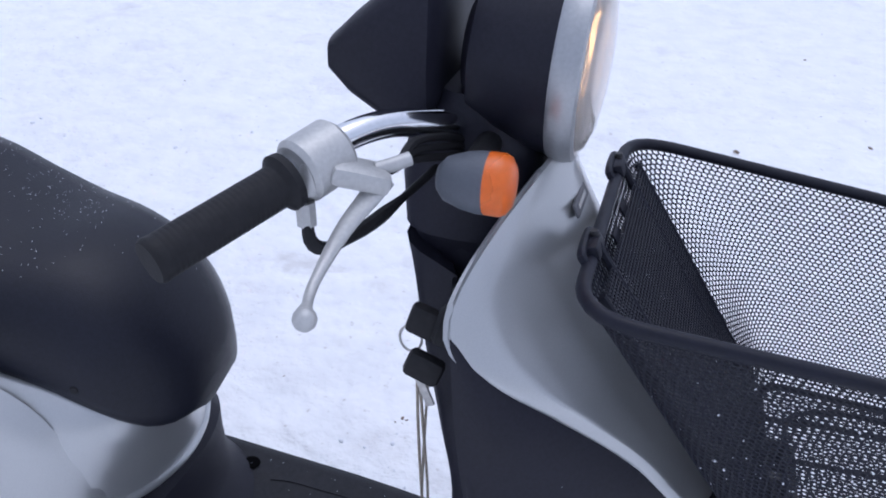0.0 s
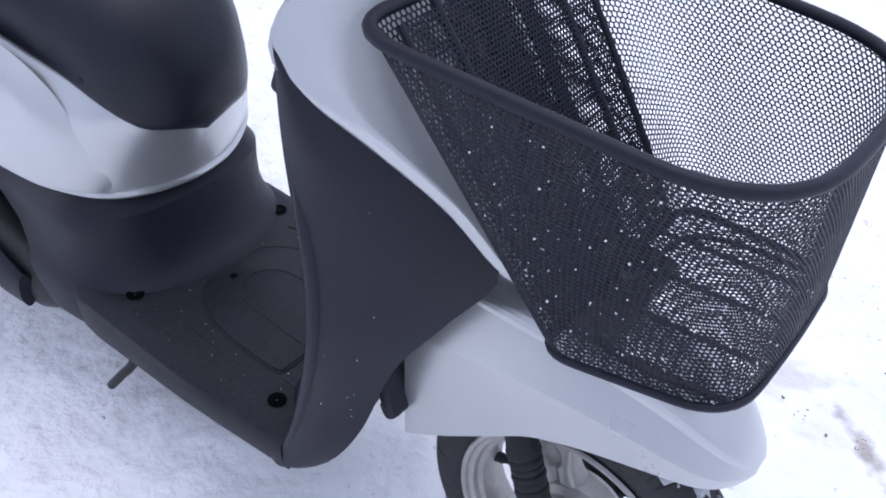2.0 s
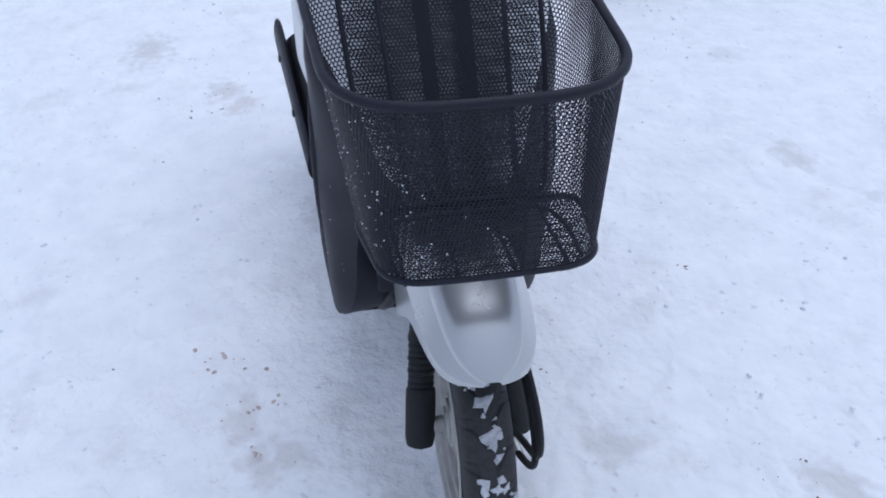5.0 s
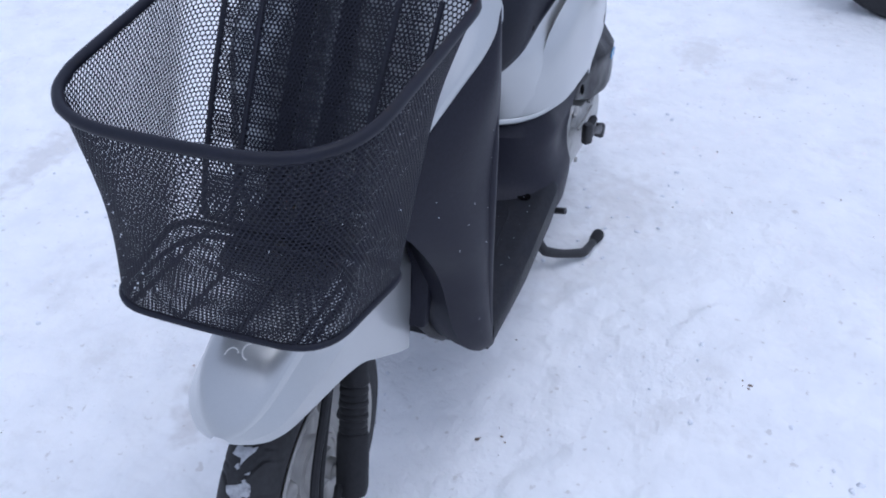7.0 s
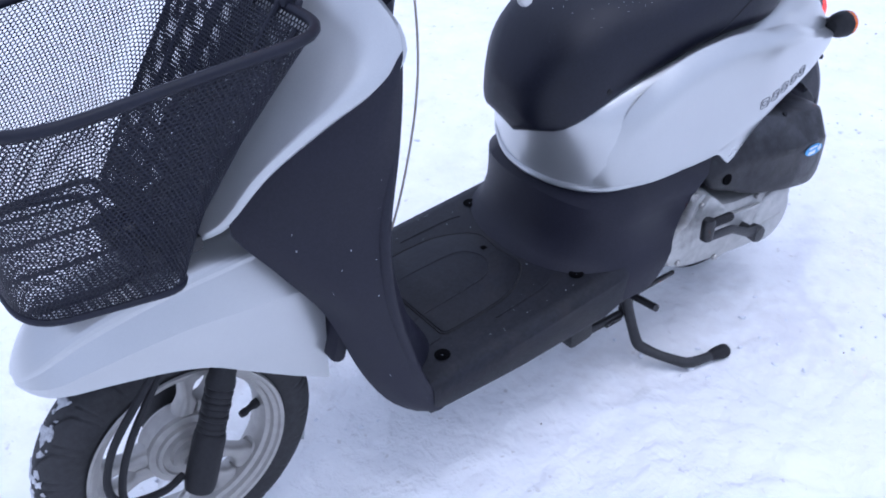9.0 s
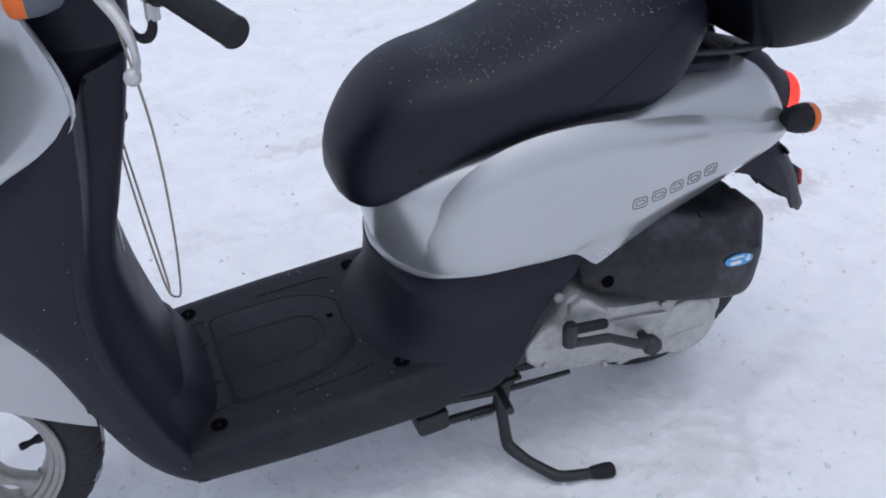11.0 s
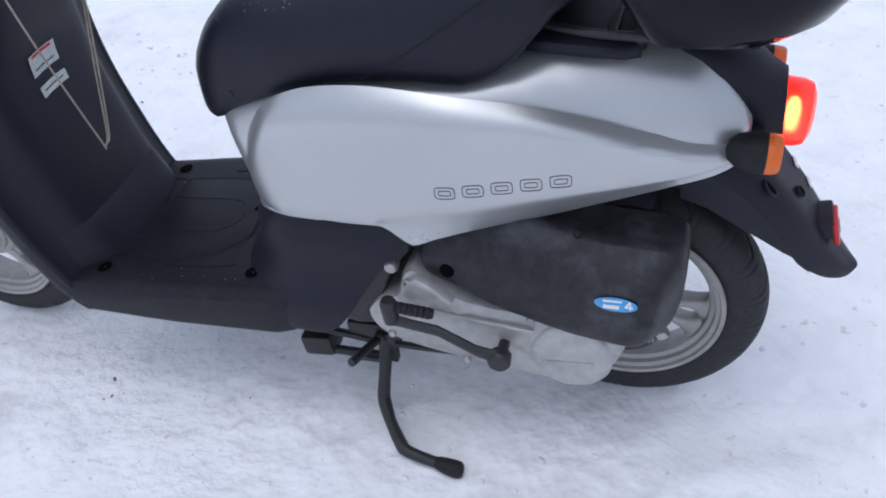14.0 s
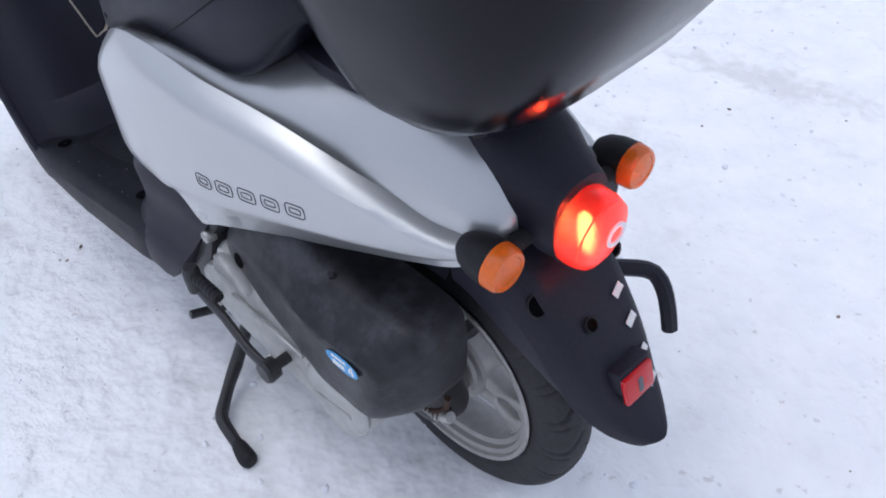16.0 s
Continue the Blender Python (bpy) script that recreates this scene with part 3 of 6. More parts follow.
def wheel(name, x, parent, spokes, turn, valve_at, snow_lumps):
    """A cast wheel of 0.205 m radius with a block-tread tyre; axle along y."""
    R, W = 0.205, 0.042
    hub_thing = new(name)
    hub_thing.parent = parent
    hub_thing.location = (x, 0, R)
    ax = (0, 1, 0)
    tagged(tyre_mesh(R, W, hub_thing), "black rubber tyre with snow in its tread")
    rim = [(0.142, 0.032), (0.147, 0.036), (0.145, 0.039), (0.140, 0.038), (0.138, 0.033), (0.132, 0.031), (0.130, 0.024), (0.124, 0.021), (0.121, 0.008), (0.121, -0.008), (0.124, -0.021), (0.130, -0.024), (0.132, -0.031), (0.138, -0.033), (0.140, -0.038), (0.145, -0.039), (0.147, -0.036), (0.142, -0.032), (0.131, -0.015), (0.130, 0), (0.131, 0.015)]
    part("rim", ring_body(rim, (0, 0, 0), ax, 64), alloy, hub_thing, "cast alloy rim", 45)
    for i in range(spokes):
        part("spoke", web_spoke(), alloy, hub_thing, m=Matrix.Rotation(2 * math.pi * i / spokes + radians(turn), 4, "Y"), sharp=50)
    profile = [(0, -0.046), (0.012, -0.046), (0.013, -0.036), (0.024, -0.035), (0.026, -0.031), (0.036, -0.030), (0.038, -0.026), (0.042, -0.026), (0.044, -0.022), (0.056, -0.019), (0.058, -0.014), (0.055, 0.0), (0.058, 0.014), (0.056, 0.020), (0.047, 0.022), (0.045, 0.027), (0.040, 0.029), (0.038, 0.026), (0.028, 0.027), (0.026, 0.033), (0.016, 0.035), (0.015, 0.045), (0, 0.045)]
    part("hub", turned(profile, (0, 0, 0), ax, 48), alloy, hub_thing, "dull cast hub with drum brake", 30)
    stem = Matrix.Rotation(radians(valve_at), 4, "Y")
    part("valve", turned([(0, 0), (0.0075, 0), (0.0070, 0.012), (0.0050, 0.016), (0.0048, 0.024), (0.0060, 0.026), (0.0060, 0.034), (0.0045, 0.037), (0, 0.037)], stem @ V(0, 0.004, 0.124), stem @ V(0, 0.25, -1), 12), boot_rubber, hub_thing)
    if snow_lumps:
        lumps = bmesh.new()
        rnd = random.Random(5)
        for n in range(snow_lumps):
            if n % 4 == 0:
                home, aside = rnd.uniform(0, 2 * math.pi), rnd.gauss(0, 0.012)
            a, off = home + rnd.gauss(0, 0.06), aside + rnd.gauss(0, 0.006)
            off = max(-0.028, min(0.028, off))
            r = 0.158 + 0.045 * math.cos(math.asin(abs(off) / W)) ** 0.75
            s = 0.0022 + 0.0120 * rnd.random() ** 2
            m = Matrix.Rotation(a, 4, "Y") @ Matrix.Translation((0, off, r + 0.0008)) @ Matrix.Rotation(-math.asin(off / W) * 0.9, 4, "X") @ Matrix.Rotation(rnd.uniform(0, 3), 4, "Z")
            rim_pts = [(s * rnd.uniform(0.35, 1.5) * math.cos(q), s * rnd.uniform(0.3, 0.9) * math.sin(q)) for q in [2 * math.pi * j / 8 for j in range(8)]]
            skin([[m @ V(x * f, y * f, z - 0.012 * abs(y * f / 0.012) ** 2 * 0.3) for x, y in rim_pts] for f, z in ((1.0, -0.002), (0.95, 0.0003), (0.65, 0.0009))], lumps)
        tagged(part("packed_snow", lumps, packed, hub_thing, "packed snow stuck in the tread", 80), kind="stuff")
    return hub_thing


# half-widths of the rear body along x
WIDTH = [(-0.160, 0.082), (-0.152, 0.100), (-0.142, 0.108), (-0.13, 0.113), (-0.08, 0.130), (0.0, 0.154), (0.1, 0.177), (0.2, 0.193), (0.28, 0.194), (0.36, 0.187), (0.42, 0.177), (0.46, 0.162), (0.495, 0.140), (0.52, 0.113), (0.54, 0.082), (0.552, 0.050), (0.559, 0.0)]


def core_width(x):
    step = min(1.0, max(0.0, (0.518 - x) / 0.075))
    return table(x, WIDTH) - 0.021 * step * step * (3 - 2 * step)


def set_back(x, z):
    """How far the front of the body under the seat slants back towards its foot."""
    slant = min(1.0, max(0.0, (x - 0.42) / 0.13))
    return 0.028 * slant * slant * (3 - 2 * slant) * max(0.0, (0.545 - z) / 0.12)


def shoulder(x):
    """How wide the rounding along the upper edge of a side cover is."""
    return float(np.interp(x, [-0.1, 0.1, 0.30], [0.013, 0.024, 0.055]))


def rear_body():
    body = new("rear_body")
    body.parent = scooter
    # silver core under the seat
    bottom = [(-0.160, 0.530), (-0.14, 0.512), (-0.07, 0.488), (0.0, 0.470), (0.08, 0.450), (0.17, 0.438), (0.245, 0.424), (0.29, 0.440), (0.36, 0.438), (0.45, 0.433), (0.49, 0.424), (0.525, 0.414), (0.56, 0.411)]
    top = [(-0.160, 0.554), (-0.148, 0.576), (-0.10, 0.626), (-0.05, 0.646), (0.0, 0.652), (0.06, 0.652), (0.10, 0.648), (0.14, 0.643), (0.17, 0.636), (0.22, 0.638), (0.29, 0.635), (0.40, 0.612), (0.50, 0.578), (0.55, 0.556), (0.59, 0.545)]
    rings = []
    xs = [-0.159, -0.155, -0.149, -0.14, -0.125, -0.10, -0.07, -0.03, 0.02, 0.07, 0.12, 0.17, 0.21, 0.245, 0.27, 0.30, 0.35, 0.40, 0.43, 0.46, 0.485, 0.505, 0.522, 0.534, 0.543, 0.550, 0.5545, 0.557]
    for x in xs:
        w, b, t = core_width(x), table(x, bottom), table(x, top)
        h = t - b
        tail_share = min(1.0, max(0.0, (0.13 - x) / 0.12))
        round_half = [(0.94, -0.02), (0.995, 0.03), (0.985, 0.10), (1.0, 0.38), (0.985, 0.64), (0.93, 0.82), (0.78, 0.93), (0.42, 0.99)]
        slope_half = [(0.90, -0.02), (0.97, 0.06), (1.0, 0.16), (1.0, 0.34), (0.93, 0.50), (0.80, 0.70), (0.62, 0.90), (0.36, 0.99)]
        flare = table(x, WIDTH) - 0.003 if x > 0.29 else w
        half = [((flare if k < 3 else w) * (a[0] + (c[0] - a[0]) * tail_share), b + h * (a[1] + (c[1] - a[1]) * tail_share)) for k, (a, c) in enumerate(zip(round_half, slope_half))]
        half = [(x - set_back(x, z), y, z) for y, z in half]
        rings.append([V(*p) for p in half] + [V(x, 0, t)] + [V(p[0], -p[1], p[2]) for p in half[::-1]] + [V(x - set_back(x, b), 0, b)])
    part("tail_cowl", skin(rings), silver, body, "silver painted cowl under the seat", 50)
    # rolled lip round the front of the cowl
    edge = []
    for x in (0.37, 0.42, 0.46, 0.495, 0.52, 0.54, 0.552, 0.5575):
        b = table(x, bottom)
        edge.append(V(x - set_back(x, b), (table(x, WIDTH) - 0.002) * 0.99, b + 0.004))
    edge = smooth_line(edge[:-1] + [V(edge[-1].x + 0.001, 0, edge[-1].z)] + [V(p.x, -p.y, p.z) for p in edge[-2::-1]], 90)
    part("cowl_lip", tube(edge, 0.0062, 10, taper=[0.2, 0.7, 1, 1, 1, 0.7, 0.2]), silver, body, "rolled silver lip along the cowl")
    # raised side covers
    upper = [(0.520, 0.431), (0.508, 0.475), (0.482, 0.52), (0.456, 0.563), (0.419, 0.602), (0.365, 0.627), (0.30, 0.638), (0.24, 0.636), (0.16, 0.624), (0.08, 0.606), (0.0, 0.577), (-0.06, 0.553), (-0.105, 0.538), (-0.153, 0.530)]
    crease = [(0.518, 0.427), (0.47, 0.433), (0.43, 0.437), (0.38, 0.442), (0.33, 0.447), (0.295, 0.450), (0.26, 0.459), (0.22, 0.468), (0.15, 0.479), (0.09, 0.488), (0.03, 0.494), (-0.04, 0.500), (-0.10, 0.507), (-0.153, 0.522)]
    hem = [(-0.153, 0.516), (-0.137, 0.506), (-0.07, 0.483), (0.0, 0.464), (0.08, 0.442), (0.17, 0.430), (0.215, 0.422), (0.244, 0.413), (0.258, 0.424), (0.271, 0.436), (0.285, 0.443), (0.30, 0.442), (0.34, 0.438), (0.38, 0.436), (0.44, 0.430), (0.53, 0.416)]
    tuck = [(-0.153, 0.003), (-0.13, 0.004), (-0.07, 0.014), (0.0, 0.024), (0.08, 0.032), (0.17, 0.022), (0.235, 0.008), (0.28, 0.006), (0.40, 0.008), (0.5, 0.008)]
    n = 72
    up = smooth_line([(x, 0, z) for x, z in upper], n)
    mid = smooth_line([(x, 0, z) for x, z in crease], n)
    for s in (1, -1):
        rows = []
        for k in range(4):
            row = []
            for i in range(n):
                x, z1 = mid[i].x, mid[i].z
                core = core_width(x)
                far = min(1.0, (up[i] - mid[i]).length / (shoulder(x) - 0.022 * max(0.0, min(1.0, (x - 0.36) / 0.08))))
                y = core - 0.004 + (table(x, WIDTH) - core + 0.005) * (1 - (1 - far) ** 2.2)
                u = k / 4
                z0 = min(z1 - 0.002, table(x, hem))
                z = z0 + (z1 - 0.0015 - z0) * u
                row.append(V(x - set_back(x, z), s * (y - 0.0065 - (table(x, tuck) - 0.004) * (1 - u) ** 1.2), z))
            rows.append(row)
        for k in range(14):
            v = k / 13
            v = v * v * (3 - 2 * v) * 0.5 + v * 0.5
            row = []
            for i in range(n):
                a, b = mid[i], up[i]
                x, z = a.x + (b.x - a.x) * v, a.z + (b.z - a.z) * v
                length = (b - a).length
                d_top, d_low = (1 - v) * length, v * length
                core = core_width(x)
                far = min(1.0, d_top / (shoulder(b.x) - 0.022 * max(0.0, min(1.0, (b.x - 0.36) / 0.08))))
                y = core - 0.005 + (table(x, WIDTH) - core + 0.0065) * (1 - (1 - far) ** 2.2)
                y -= 0.003 * max(0, 1 - d_low / 0.02) ** 2
                row.append(V(x - set_back(x, z), s * y, z))
            rows.append(row)
        part("side_cover", sheet(rows, 0.004, inward=lambda p: (0, -p.y, 0)), silver, body, "silver side cover with a raised shoulder", 30)
        # five outlined emblem shapes
        for k in range(5):
            cx = 0.187 - 0.137 * (k + 0.06) / 4.0
            cz = 0.509 + 0.010 * k / 4
            w, h = 0.0125, 0.0085
            marks = bmesh.new()

            def on(d, q):
                return V(cx + d, s * (table(cx + d, WIDTH) + 0.0018), cz + q)

            for f, g in ((1, 1), (0.6, 0.42)):
                tube([on(w * f * math.copysign(abs(math.cos(q)) ** 0.4, math.cos(q)), h * g * math.copysign(abs(math.sin(q)) ** 0.4, math.sin(q))) for q in [2 * math.pi * j / 16 for j in range(16)]], 0.0006, 5, marks, closed=True)
            part("emblem", marks, letter_ink, body, "thin dark outlined emblem shape" if k == 0 else "", 80)
    # black lower cover
    levels = [0.224, 0.230, 0.242, 0.262, 0.28, 0.292, 0.305, 0.33, 0.36, 0.39, 0.415, 0.428, 0.436]
    front = [(0.22, 0.59), (0.262, 0.59), (0.28, 0.580), (0.295, 0.555), (0.315, 0.538), (0.36, 0.530), (0.40, 0.527), (0.42, 0.524), (0.46, 0.52)]
    wide = [(0.222, 0.184), (0.232, 0.1885), (0.27, 0.1885), (0.30, 0.174), (0.34, 0.166), (0.40, 0.170), (0.46, 0.172)]
    back = [(0.222, 0.412), (0.232, 0.398), (0.245, 0.382), (0.282, 0.354), (0.323, 0.324), (0.373, 0.282), (0.408, 0.250), (0.43, 0.230), (0.46, 0.215)]
    rings = []
    for z in levels:
        tuck_in = min(1.0, max(0.0, (z - 0.392) / 0.026))
        xf, w, xr = table(z, front) - 0.030 * tuck_in, table(z, wide) * (1 - 0.11 * tuck_in), table(z, back)
        half = []
        for i in range(13):
            a = math.pi / 2 * i / 12
            half.append((0.42 + (xf - 0.42) * math.cos(a) ** 0.8, w * math.sin(a) ** 0.8))
        for u in (0.35, 0.7, 1.0):
            half.append((0.42 + (xr - 0.42) * u, w * (1 - 0.01 * u)))
        rings.append([V(x, y, z) for x, y in half] + [V(x, -y, z) for x, y in half[:0:-1]])
    part("lower_cover", skin(rings), black_plastic, body, "black plastic lower cover", 45)
    # tail centre piece between the two silver halves
    rings = []
    for x, w, z, h in ((-0.02, 0.050, 0.640, 0.016), (-0.07, 0.055, 0.620, 0.028), (-0.12, 0.058, 0.588, 0.044), (-0.15, 0.056, 0.560, 0.054), (-0.175, 0.048, 0.540, 0.050), (-0.195, 0.043, 0.531, 0.045)):
        rings.append([V(x, w * math.copysign(abs(math.cos(q)) ** 0.75, math.cos(q)), z + h * math.copysign(abs(math.sin(q)) ** 0.75, math.sin(q))) for q in [2 * math.pi * j / 20 for j in range(20)]])
    part("tail_bracket", skin(rings), black_plastic, body, "black plastic tail bracket", 45)
    base = [[V(x, w * math.copysign(abs(math.cos(q)) ** 0.6, math.cos(q)), z + 0.014 * math.copysign(abs(math.sin(q)) ** 0.6, math.sin(q))) for q in [2 * math.pi * j / 20 for j in range(20)]] for x, w, z in ((0.115, 0.075, 0.652), (0.105, 0.092, 0.654), (0.06, 0.103, 0.655), (0.02, 0.104, 0.652), (-0.015, 0.096, 0.646), (-0.032, 0.078, 0.640))]
    part("rack_base", skin(base), black_plastic, body, "black plastic cap between seat and luggage rack", 45)
    part("lock", turned([(0, 0), (0.011, 0), (0.011, 0.004), (0, 0.004)], (-0.045, 0.0, 0.676), (0.4, 0, 1), 14), steel, body)
    return body


def seat():
    ob = new("seat")
    ob.parent = scooter
    top = [(0.03, 0.756), (0.08, 0.773), (0.16, 0.780), (0.25, 0.767), (0.33, 0.737), (0.40, 0.719), (0.45, 0.714), (0.48, 0.705), (0.519, 0.682), (0.552, 0.648), (0.576, 0.614), (0.588, 0.588)]
    low = [(0.03, 0.712), (0.06, 0.700), (0.09, 0.666), (0.12, 0.640), (0.165, 0.624), (0.22, 0.627), (0.29, 0.624), (0.40, 0.600), (0.49, 0.563), (0.53, 0.542), (0.555, 0.532), (0.570, 0.531), (0.580, 0.537), (0.585, 0.546), (0.588, 0.562)]
    wide = [(0.03, 0.085), (0.05, 0.113), (0.10, 0.139), (0.2, 0.150), (0.3, 0.147), (0.40, 0.137), (0.46, 0.125), (0.50, 0.118), (0.535, 0.103), (0.560, 0.082), (0.576, 0.060), (0.584, 0.040), (0.588, 0.016)]
    droop = [(0.03, 0), (0.4, 0.0), (0.49, 0.028), (0.53, 0.040), (0.56, 0.036), (0.578, 0.018), (0.588, 0.004)]
    rings = []
    for i in range(34):
        u = i / 33
        x = 0.034 + (0.5877 - 0.034) * (1 - (1 - u) ** 1.35)
        t, b, w, dr = table(x, top), table(x, low), table(x, wide), table(x, droop)
        h = t - b
        half = [(w * 0.91, b), (w * 0.975, b + 0.05 * h), (w, b + 0.16 * h), (w * 0.985, b + 0.40 * h), (w * 0.93, b + 0.66 * h), (w * 0.77, b + 0.84 * h), (w * 0.55, b + 0.945 * h), (w * 0.27, t - 0.002)]
        rings.append([V(x, y, z - dr * (1 - y / w) * (1 if k < 2 else 0)) for k, (y, z) in enumerate(half)] + [V(x, 0, t)] + [V(x, -y, z - dr * (1 - y / w) * (1 if k > 5 else 0)) for k, (y, z) in enumerate(half[::-1])] + [V(x, 0, b - dr + 0.004)])
    part("cushion", skin(rings), vinyl, ob, "black vinyl seat cushion with a dusting of snow grains", 55)
    # seam across the flank
    for s in (1, -1):
        pts = []
        for x, z in ((0.06, 0.768), (0.10, 0.748), (0.15, 0.718), (0.20, 0.685), (0.25, 0.655), (0.285, 0.634)):
            t, b, w = table(x, top), table(x, low), table(x, wide)
            v = (z - b) / (t - b)
            y = w * float(np.interp(v, [0, 0.10, 0.40, 0.66, 0.86, 0.96, 1], [0.97, 1, 0.985, 0.93, 0.80, 0.58, 0.28]))
            pts.append((x, s * (y + 0.0002), z))
        part("seam", tube(pts, 0.0009, 6, n=24), boot_rubber, ob)
        part("seat_stud", bolt(0.005, 0.004, (0.487, s * 0.1175, 0.590), (0.25, s * 1.0, -0.1)), boot_rubber, ob)
    grains = bmesh.new()
    rnd = random.Random(3)
    for _ in range(620):
        x, q = rnd.uniform(0.06, 0.46) if rnd.random() < 0.9 else rnd.uniform(0.06, 0.55), rnd.uniform(-0.8, 0.8)
        t, b, w = table(x, top), table(x, low), table(x, wide)
        q = abs(q)
        v = float(np.interp(q, [0, 0.28, 0.58, 0.80, 0.93], [1, 0.99, 0.96, 0.86, 0.66]))
        s = 1 if rnd.random() < 0.75 else -1
        r = rnd.uniform(0.0002, 0.00058)
        bmesh.ops.create_icosphere(grains, subdivisions=1, radius=r, matrix=Matrix.Translation((x, s * q * w, b + v * (t - b) + 0.0003)))
    tagged(part("snow_grains", grains, specks, ob, "scattered snow grains on the seat", 80), kind="stuff")
    return ob


def floor_board():
    ob = new("footboard")
    ob.parent = scooter
    rings = []
    for x in [0.405, 0.42, 0.44, 0.47, 0.50, 0.56, 0.62, 0.68, 0.74, 0.79, 0.83, 0.86]:
        t = 0.286 - (x - 0.53) * 0.086
        lo = 0.205 - (x - 0.44) * 0.028 + max(0, 0.50 - x) * 0.30
        w = 0.187 - max(0, x - 0.7) * 0.06 - max(0, 0.46 - x) * 0.45
        half = [(0.0, t), (w * 0.55, t), (w * 0.86, t), (w * 0.95, t - 0.003), (w, t - 0.014), (w, t - 0.035), (w * 0.985, lo + 0.012), (w * 0.95, lo), (0.0, lo)]
        rings.append([V(x, y, z) for y, z in half] + [V(x, -y, z) for y, z in half[-2:0:-1]])
    part("deck", skin(rings), floor_plastic, ob, "black textured plastic footboard", 40)

    def deck_z(x):
        return 0.286 - (x - 0.53) * 0.086

    half_lid = [(0.787, 0.095), (0.780, 0.1045), (0.745, 0.106), (0.70, 0.106), (0.660, 0.102), (0.628, 0.091), (0.603, 0.075), (0.589, 0.060), (0.5825, 0.047), (0.5835, 0.030), (0.586, 0.012)]
    lid = half_lid + [(x, -y) for x, y in half_lid[::-1]]
    curve = smooth_line([V(x, y, deck_z(x) + 0.0003) for x, y in lid], 90)
    part("lid_joint", tube(curve, 0.0017, 6, closed=True), boot_rubber, ob, "dark joint round the battery lid")
    lid_mid = sum(curve, V(0, 0, 0)) / len(curve)
    rise = [[p + (lid_mid - p) * d + V(0, 0, h) for p in curve] for d, h in ((0.025, -0.001), (0.025, 0.0012), (0.038, 0.0020))]
    part("battery_lid", skin(rise), floor_plastic, ob, "black textured battery lid")
    half_u = [(0.780, 0.047), (0.73, 0.0465), (0.685, 0.0450), (0.656, 0.042), (0.638, 0.034), (0.626, 0.020), (0.621, 0.006)]
    part("lid_ridge", tube([V(x, y, deck_z(x) + 0.0021) for x, y in half_u + [(x, -y) for x, y in half_u[::-1]]], 0.0013, 6, n=60), floor_plastic, ob)
    # a solid dark block, coloured like the shade in a notch
    part("lid_notch", block((0.010, 0.010, 0.0016), Matrix.Translation((0.604, -0.018, deck_z(0.604) + 0.0022)), 0.0005), hole_shade, ob)
    for y in (0.106, 0.047, -0.047, -0.106):
        part("deck_ridge", tube([V(x, y * k, deck_z(x) + 0.0002) for x, k in ((0.794, 1.0), (0.815, 1.01), (0.838, 1.05))], 0.0013, 6, n=8), floor_plastic, ob)
    for y in (0.127, -0.127):
        part("deck_ridge", tube([V(x, y * k, deck_z(x) + 0.0002) for x, k in ((0.70, 1.01), (0.65, 1.0), (0.60, 0.985), (0.575, 0.93))], 0.0012, 6, n=16), floor_plastic, ob)
    specks_bm, rnd = bmesh.new(), random.Random(8)
    for _ in range(60):
        x, y = rnd.uniform(0.55, 0.84), rnd.uniform(-0.165, 0.165)
        bmesh.ops.create_icosphere(specks_bm, subdivisions=1, radius=rnd.uniform(0.0003, 0.0007), matrix=Matrix.Translation((x, y, deck_z(x) + 0.0004)))
    tagged(part("snow_specks", specks_bm, specks, ob, "snow specks on the footboard", 80), kind="stuff")
    for x, y in ((0.537, 0.137), (0.537, -0.137), (0.814, 0.137), (0.814, -0.137)):
        z = deck_z(x)
        # the cups are not sunk; their colour carries the shade of a recess
        part("bolt_cup", ring_body([(0.0, 0.0004), (0.0085, 0.0006), (0.0105, 0.0005), (0.0125, 0.0016), (0.0105, 0.002), (0.0, 0.0008)], (x, y, z), (0.086, 0, 1), 20), hole_shade, ob)
        part("bolt", bolt(0.0042, 0.0010, (x - 0.001, y, z), (0.086, 0, 1)), grey_plastic, ob)
    return ob


# leg shield curves, left side
EDGE = smooth_line([(0.897, 0.172, 0.778), (0.903, 0.177, 0.72), (0.912, 0.181, 0.66), (0.930, 0.185, 0.56), (0.928, 0.185, 0.47), (0.908, 0.181, 0.38), (0.875, 0.176, 0.28), (0.834, 0.172, 0.199)], 36)
FRONT = smooth_line([(0.898, 0.1725, 0.779), (0.94, 0.167, 0.737), (0.99, 0.148, 0.700), (1.05, 0.118, 0.647), (1.098, 0.092, 0.585), (1.054, 0.119, 0.512), (1.002, 0.132, 0.430), (0.960, 0.139, 0.314), (0.925, 0.149, 0.247), (0.890, 0.160, 0.212), (0.862, 0.166, 0.197)], 36)
INNER = smooth_line([(0.818, 0, 0.800), (0.838, 0, 0.72), (0.866, 0, 0.628), (0.884, 0, 0.560), (0.874, 0, 0.457), (0.852, 0, 0.358), (0.826, 0, 0.27), (0.806, 0, 0.215)], 36)


HUMP = ((1.0, 0.0), (0.96, 0.02), (0.90, 0.05), (0.84, 0.11), (0.78, 0.24), (0.72, 0.48), (0.66, 0.72), (0.58, 0.88), (0.45, 0.96), (0.25, 0.99), (0.0, 1.0))


